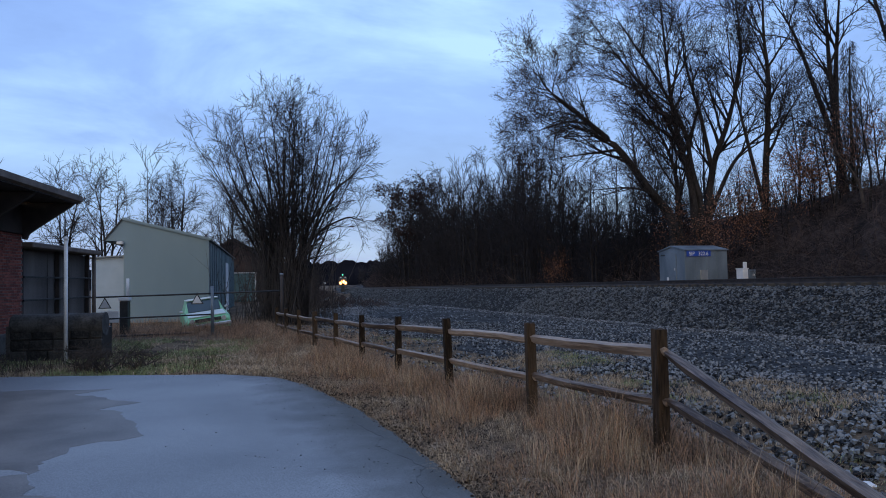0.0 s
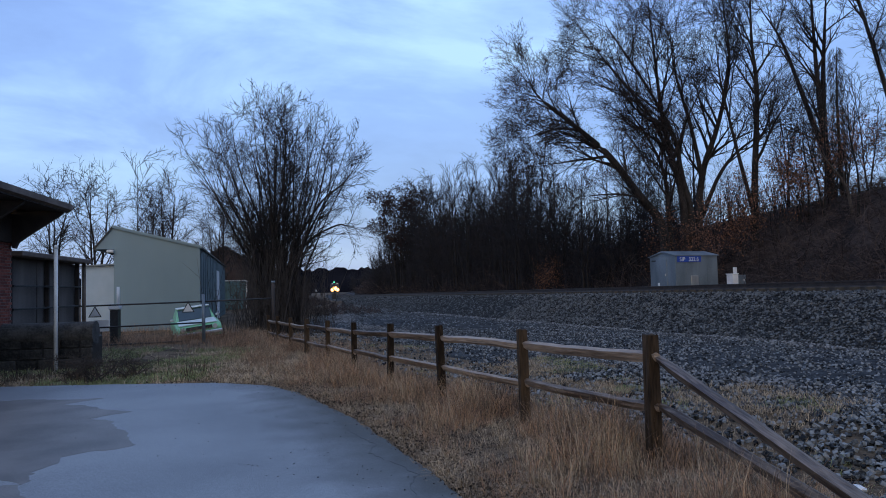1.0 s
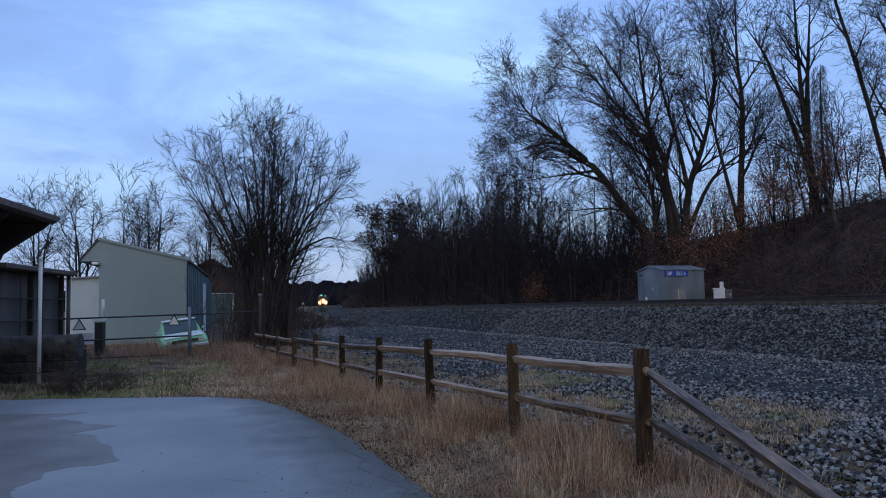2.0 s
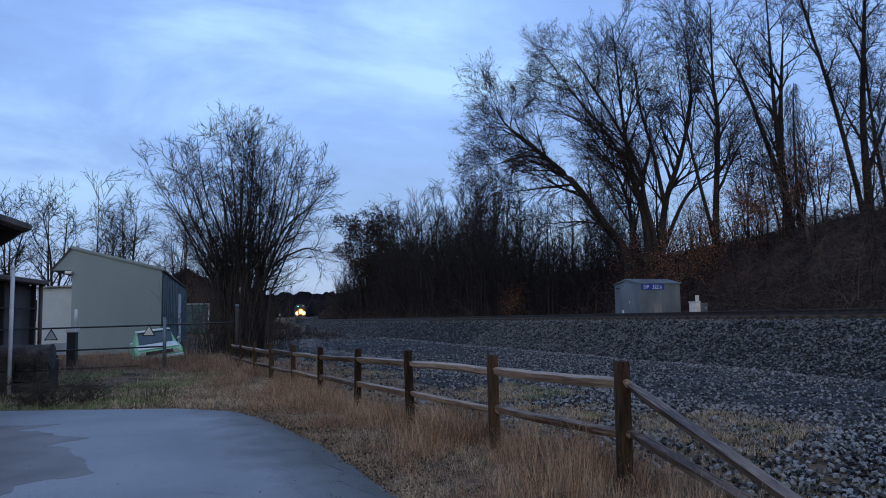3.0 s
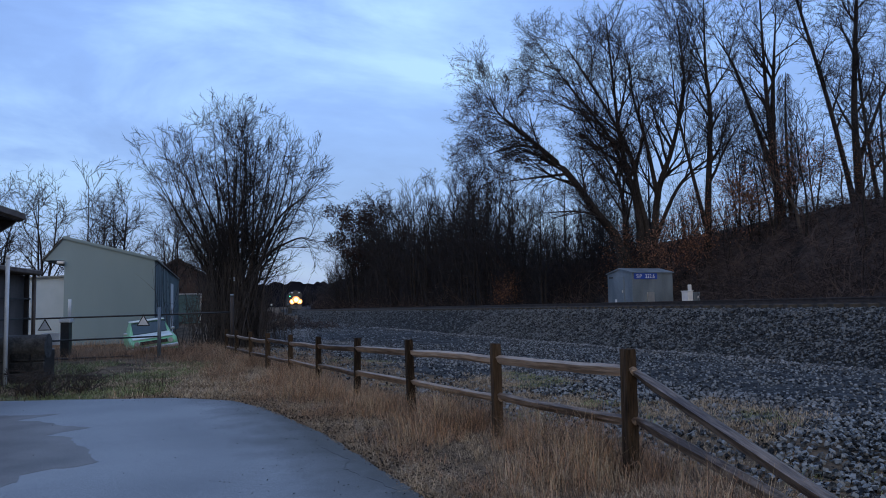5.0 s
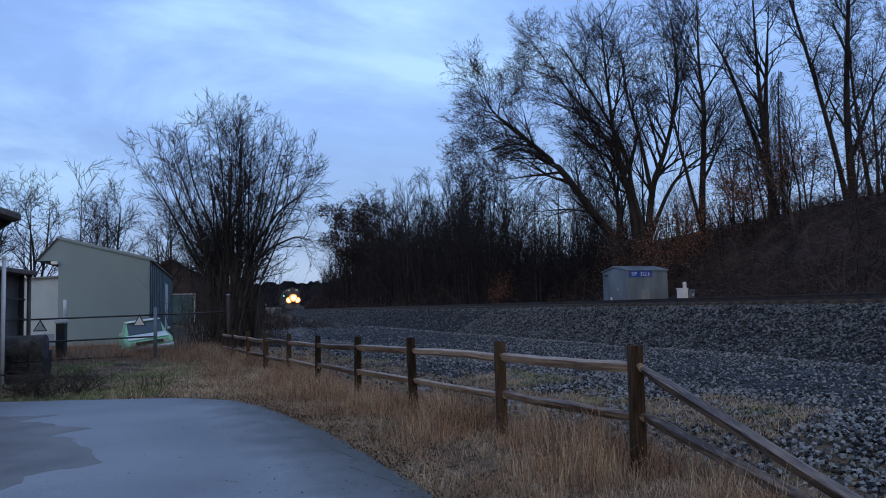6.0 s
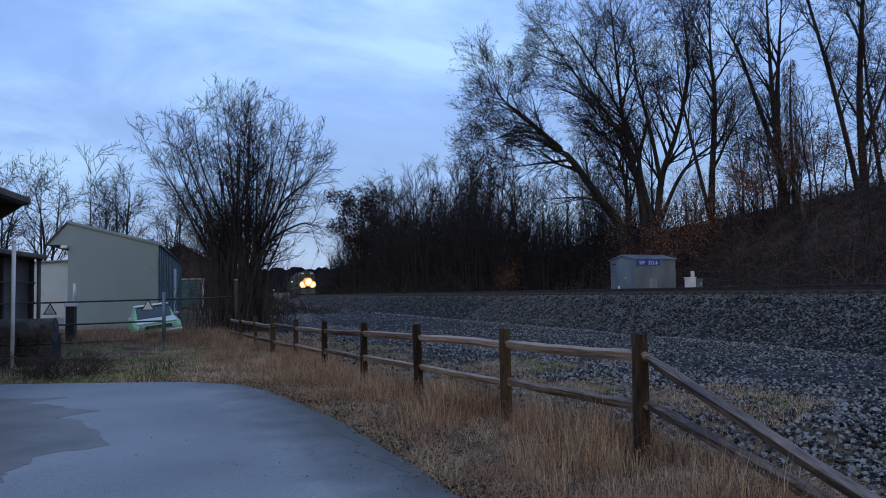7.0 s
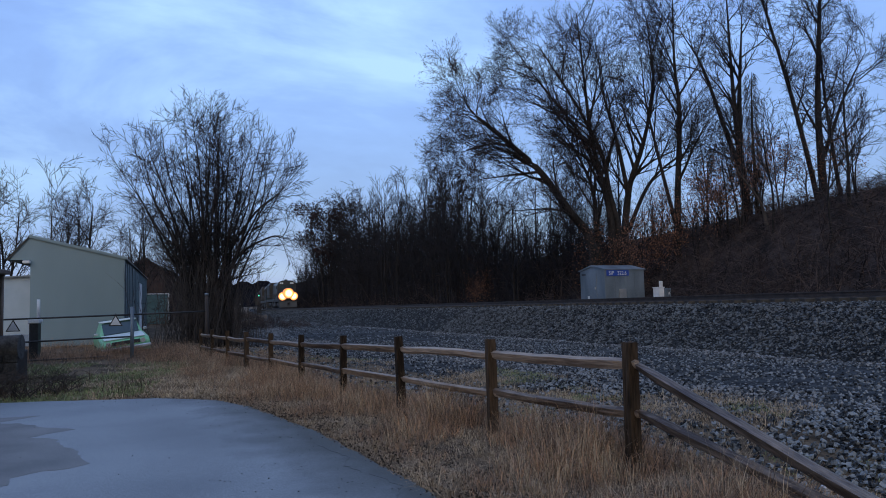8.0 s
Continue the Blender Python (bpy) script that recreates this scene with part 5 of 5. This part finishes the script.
    B = [([(25.2, 45.0, 2.8), (25.3, 45, 5.5), (25.5, 45.0, 8.9), (25.9, 45.0, 14.2), (25.7, 45.0, 17.6), (25.8, 45.0, 22.5)], 0.33),
         ([(25.2, 45.0, 6.4), (24.2, 45.0, 10.8), (23.4, 45.0, 14.9), (23.2, 45, 18)], 0.15)]
    tree("bare_tree", 64, B, (17, 7, 5, 4), (4.2, 2.2, 1.2, 0.6), 0.6, 0.03, "straight tall bare tree on the bank", first=0.4, fine=1.7)
    C = [([(33.0, 48.0, 5.0), (32.9, 48.0, 6.9), (32.6, 48.0, 9.8), (32.3, 48.0, 13.8), (32.1, 48.0, 17.9), (32.0, 48.0, 24.6)], 0.45),
         ([(32.5, 48.0, 10.2), (30.9, 48.0, 15.0), (29.6, 48.0, 18.7), (28.0, 48.0, 21.2)], 0.22),
         ([(32.4, 48.0, 12.6), (32.7, 48.0, 17.1), (33.3, 48.0, 23.2)], 0.26)]
    tree("bare_tree", 65, C, (12, 7, 5, 3), (4.6, 2.3, 1.2, 0.6), 0.7, 0.02, "massive bare tree with thick forked trunk", first=0.45, fine=1.7)
    D = [([(33.0, 47.0, 4.6), (32.9, 47.0, 8.8), (32.9, 47.0, 14.3), (33.1, 47.0, 17.9)], 0.20)]
    ivy = tree("vine_covered_snag", 66, D, (5, 3), (1.6, 0.7), 0.9, -0.05, "broken dead trunk shaggy with hanging vines", M_IVY, M_IVY, first=0.3)
    vine = Tubes()
    rv = random.Random(9)
    for _ in range(900):
        z = rv.uniform(3.0, 13.2)
        a = rv.uniform(0, 6.28)
        r0 = 0.22 + 0.16 * rv.random()
        p = Vector((math.cos(a) * r0 - 0.1, math.sin(a) * r0, z))
        pp, rr = bough(rv, p, Vector((math.cos(a) * 0.6, math.sin(a) * 0.6, -0.9)), rv.uniform(0.3, 0.9), 0.018, 3, 0.25, -0.2)
        vine.add(pp, rr, 3)
    part("vines", vine.mesh("vines", M_IVY), ivy)
    L = [([(29.4, 40.0, ground_z(29.4, 40) - 0.2), (28.8, 40.0, 4.4), (28.5, 40.0, 6.5), (28.0, 40.0, 7.6), (26.9, 40.0, 9.0), (26.2, 40.0, 10.2)], 0.15)]
    tree("slender_tree", 71, L, (6, 4, 3), (1.6, 0.8, 0.4), 0.7, 0.03, "pale slender leaning trunk on the open hillside", M_PALEBARK, M_TWIG, first=0.5, fine=1.4)
    E = [([(36.2, 44.0, 5.5), (36.1, 44.0, 9.5), (36.1, 44.0, 14.8), (36.8, 44.0, 22.4), (37.4, 44.0, 27.5)], 0.36),
         ([(36.3, 44.0, 11.0), (38.6, 44.0, 16.0), (40.5, 44.0, 19.0)], 0.15)]
    tree("bare_tree", 67, E, (17, 7, 5, 4), (4.4, 2.2, 1.2, 0.6), 0.75, 0.04, "tall bare tree at the crest of the bank", first=0.35, fine=1.7)
    E3 = [([(35.4, 43.6, 5.4), (35.2, 43.6, 8.3), (33.8, 43.6, 14.8), (31.8, 43.6, 22.1), (31.0, 43.6, 24.6)], 0.24),
          ([(38.2, 44.3, 5.8), (37.7, 44.3, 8.4), (36.9, 44.3, 16.2), (36.8, 44.3, 22.4)], 0.22)]
    tree("bare_tree", 68, E3, (15, 7, 5, 4), (3.8, 2.0, 1.1, 0.6), 0.75, 0.04, "slender leaning bare tree on the bank", first=0.4, fine=1.7)

    # woods along the far side of the track: four kinds, copied
    kinds = []
    for i, (h, n, r, fan) in enumerate(((11, 1, 0.13, 0.06), (12.5, 2, 0.13, 0.12), (10, 3, 0.10, 0.18), (13, 1, 0.16, 0.05))):
        st = straight_stems(100 + i, h, n, r, fan)
        kinds.append(tree("woodland_tree", 110 + i, st, (11, 5, 3), (2.9, 1.5, 0.85), 0.65, 0.05, "bare slender woodland tree behind the track", first=0.25, group="woods behind the track", fine=2.9))
    rng = random.Random(77)
    spots = []
    for k in range(150):
        y = 34 + 290 * (k / 150) ** 1.7 + rng.uniform(-2, 2)
        s = 7.0 + 17 * rng.random() ** 1.6
        x = track_x(y) + s
        if y < 52 and (s < 13 or k % 2):
            continue
        spots.append((x, y))
    for k in range(56):
        y = 62 + 96 * (k / 56)
        spots.append((track_x(y) + 6.8 + 4.5 * rng.random(), y))
    for k in range(26):
        y = 70 + 200 * k / 26
        spots.append((-0.085 * y - 4 - 14 * rng.random(), y))
    for k in range(22):
        y = 185 + 170 * k / 22
        spots.append((track_x(y) - 7.5 - 7 * rng.random(), y))
    for k in range(3):
        spots.append((rng.uniform(24, 46), rng.uniform(43, 52)))
    for k, (x, y) in enumerate(spots):
        m = pose(x, y, ground_z(x, y) - 0.2, 0, 0, rng.uniform(0, 360))
        sc = rng.uniform(0.78, 1.06) * float(np.interp(y, [40, 56, 70, 87, 115, 128, 143, 165, 190, 230, 330], [0.72, 0.78, 1.05, 1.25, 1.45, 1.45, 0.95, 0.82, 0.72, 0.65, 0.6]))
        src = kinds[k % 4]
        if k < 4:
            src.matrix_basis = m @ Matrix.Scale(sc, 4)
        else:
            c = copy_thing(src, m)
            c.scale = (sc, sc, sc)
    # one that still holds clumps of leaves at the end of the woods
    ly = 126.0
    lx = track_x(ly) + 7.2
    st = [([(lx + dx, ly, -0.3), (lx + dx * 2.0, ly, 7.0), (lx + dx * 4.5, ly, 12.5), (lx + dx * 6, ly, 16.8)], 0.2) for dx in (-0.5, 0.1, 0.6)]
    tree("leafy_tree", 170, st, (13, 6, 3), (4.2, 2.0, 1.1), 0.7, 0.05, "dark tree with clumps of old leaves beside the track", fine=2.2, first=0.3, leaves=("foliage", 9, 0.23, 0.40, M_BUD))
    # bare trees beyond the sheds
    far = tree("distant_tree", 140, straight_stems(31, 13.5, 3, 0.2, 0.16), (13, 6, 4), (3.8, 2.0, 1.0), 0.8, 0.04, "bare spreading tree beyond the sheds", M_BARK, group="trees beyond the sheds", first=0.26, fine=2.7)
    for k, (x, y, sc) in enumerate(((-25.7, 70, 1.0), (-19.5, 71, 0.97), (-30.5, 72, 1.0), (-15.5, 74, 0.85), (-34, 66, 0.9), (-22.6, 78, 0.9), (-12.5, 80, 0.8))):
        m = pose(x, y, -0.2, 0, 0, 67 * k)
        if k == 0:
            far.matrix_basis = m
        else:
            copy_thing(far, m).scale = (sc, sc, sc)


def build_brush():
    """Dense undergrowth and leaf-bearing saplings on the bank."""
    rng = random.Random(91)
    t = Tubes()
    for k in range(5200):
        y = 24 + 200 * rng.random() ** 1.5
        s = 5.6 + (26 if y < 70 else 13) * rng.random() ** 1.25
        if k % 7 == 0:
            y = 55 + 190 * rng.random()
            s = -0.08 * y - 3 - 12 * rng.random() - track_x(y)
        x = track_x(y) + s
        if 15.0 < x < 22.5 and 34 < y < 42.5 or y < 62 and s < 0:
            continue
        z = ground_z(x, y)
        far = 1.0 + max(y - 50, 0) / 60
        h = rng.uniform(0.8, 3.6) * (1.0 if abs(s) > 8 else 0.55) * (1.35 if y > 55 else 1.0) * (0.6 if y < 55 and s > 13 else 1.0)
        pts, rad = bough(rng, Vector((x, y, z - 0.1)), Vector((rng.gauss(0, 0.4), rng.gauss(0, 0.4), 1)), h, (0.014 + 0.005 * h) * far, 2, 0.2, 0.0)
        t.add(pts, rad, 3)
        for _k in range(6):
            q = pts[0].lerp(pts[2], rng.uniform(0.2, 1.0))
            p2, r2 = bough(rng, q, Vector((rng.gauss(0, 1), rng.gauss(0, 1), 0.5)), h * rng.uniform(0.2, 0.55), 0.018 * far, 1, 0.3, -0.03)
            t.add(p2, r2, 3)
    tagged(new("bank_brush", t.mesh("bank_brush", M_BRUSH)), "dense dark brown brush covering the bank", "brush", "", "stuff")
    low = Tubes()
    for _ in range(1500):
        y = 58 + 110 * rng.random() ** 1.2
        x = track_x(y) - 6.0 - 11 * rng.random() ** 0.6
        pts, rad = bough(rng, Vector((x, y, ground_z(x, y) - 0.05)), Vector((rng.gauss(0, 0.5), rng.gauss(0, 0.5), 1)), rng.uniform(0.3, 1.2), 0.016 * (1 + y / 80), 2, 0.2, 0.0)
        low.add(pts, rad, 3)
        for _k in range(5):
            q = pts[0].lerp(pts[2], rng.uniform(0.1, 0.9))
            p2, r2 = bough(rng, q, Vector((rng.gauss(0, 1), rng.gauss(0, 1), 0.5)), rng.uniform(0.2, 0.7), 0.012 * (1 + y / 80), 1, 0.3, -0.03)
            low.add(p2, r2, 3)
    tagged(new("trackside_weeds", low.mesh("trackside_weeds", M_BRUSH)), "low brown dead weeds on the far gravel", "weeds", "", "stuff")
    hl = Tubes()
    for _ in range(2000):
        x, y = rng.uniform(20, 48), rng.uniform(28, 47)
        z = ground_z(x, y)
        h = rng.uniform(0.4, 2.2) * (0.7 if x > 27 else 1.0)
        pts, rad = bough(rng, Vector((x, y, z - 0.1)), Vector((rng.gauss(0, 0.35), rng.gauss(0, 0.35), 1)), h, 0.016, 2, 0.2, 0.0)
        hl.add(pts, rad, 3)
        for _k in range(7):
            q = pts[0].lerp(pts[2], rng.uniform(0.15, 1.0))
            p2, r2 = bough(rng, q, Vector((rng.gauss(0, 1), rng.gauss(0, 1), 0.4)), h * rng.uniform(0.25, 0.7), 0.013, 1, 0.3, -0.05)
            hl.add(p2, r2, 3)
    tagged(new("hillside_brambles", hl.mesh("hillside_brambles", M_BRUSH)), "tangled dark brambles over the hillside", "brush", "", "stuff")
    u = Tubes()
    for k in range(2900):
        y = 54 + 126 * rng.random() ** 1.4
        s = 6.6 + 11 * rng.random()
        if k % 14 == 0:
            y = 47 + 14 * rng.random()
            s = 9 + 11 * rng.random()
        x = track_x(y) + s
        far = 1.0 + max(y - 50, 0) / 60
        h = rng.uniform(2.5, 7.5) * (0.6 if s < 7.5 else 1.0) * float(np.interp(y, [47, 58, 90, 122, 140, 165, 190], [0.7, 1.0, 1.35, 1.5, 0.85, 0.7, 0.6]))
        pts, rad = bough(rng, Vector((x, y, ground_z(x, y) - 0.1)), Vector((rng.gauss(0, 0.16), rng.gauss(0, 0.16), 1)), h, 0.035 * far, 3, 0.1, 0.0)
        u.add(pts, rad, 3)
        for _k in range(10):
            q = pts[1].lerp(pts[3], rng.random())
            p2, r2 = bough(rng, q, Vector((rng.gauss(0, 1), rng.gauss(0, 1), 0.9)), h * rng.uniform(0.12, 0.36), 0.012 * far, 1, 0.2, 0.05)
            u.add(p2, r2, 3)
    tagged(new("woodland_understory", u.mesh("woodland_understory", M_TWIG)), "dark thicket of saplings under the woods", "brush", "", "stuff")
    # saplings that keep their dead leaves
    kinds = [tree("beech_sapling", 150 + i, straight_stems(160 + i, 3.6 + i, 2, 0.05, 0.2), (9, 5, 3), (1.7, 0.9, 0.5), 0.9, 0.0, "young tree with clinging rust-brown dead leaves",
                  first=0.2, group="leafy saplings", leaves=DEADLEAVES) for i in range(2)]
    spots = [(20.2, 43.2), (21.8, 43.6), (23.4, 43.0), (18.6, 43.6), (27.6, 43.6), (29.4, 43.2), (31.0, 43.8), (25.4, 42.8), (34.0, 43.0), (36.5, 42.5), (29.0, 45.5), (24.6, 45.0),
             (14.5, 58), (16, 66)]
    for k, (x, y) in enumerate(spots):
        m = pose(x, y, ground_z(x, y), 0, 0, 71 * k)
        if k < 2:
            kinds[k].matrix_basis = m
        else:
            tall = 1.15 if 26 < x < 35 else 0.9
            copy_thing(kinds[k % 2], m).scale = (tall, tall, tall * (0.95 + 0.09 * (k % 4)))


def build_far_hills():
    v, f = [], []
    n = 900
    for j in range(3):
        for i in range(n):
            x = -900 + 1800 * i / (n - 1)
            crown = abs(noise.noise((x * 0.045, 5, 0)))
            h = 21 + 9 * noise.noise((x * 0.006, 1, 0)) + 9 * crown + 3.0 * noise.noise((x * 0.16, 9, 0)) + 1.4 * noise.noise((x * 0.5, 2, 0))
            v.append((x, 640 + j * 60, (-4, h, -4)[j]))
    for j in range(2):
        for i in range(n - 1):
            f.append((j * n + i, j * n + i + 1, (j + 1) * n + i + 1, (j + 1) * n + i))
    tagged(new("backdrop_hills", mesh_from("backdrop_hills", v, f, M_HILL)), "low dark wooded ridge on the horizon", "hill", "", "structure")


def motions():
    """The train rolls along the track towards the yard."""
    times = [0.0, 0.8, 1.6, 2.4, 3.2, 4.0, 4.8, 5.6, 6.4, 7.2, 8.0]
    for ob, off in zip(TRAIN, TRAIN_OFFSETS):
        rows = []
        for t in times:
            y = train_y(t) + off
            a = math.degrees(math.atan2(track_x(y + 20) - track_x(y), 20))
            rows.append((t, pose(track_x(y), y, track_z(y), 0, 0, -a)))
        walk(ob, rows)


build_ground()
build_asphalt()
build_track()
build_fence()
build_instrument_house()
build_signal()
build_station()
build_stone_wall()
build_yard()
build_scraps()
build_sheds()
build_car()
TRAIN = build_train()
build_far_hills()
build_trees()
build_brush()
build_grass()
build_gravel()
build_pale_gravel()
motions()
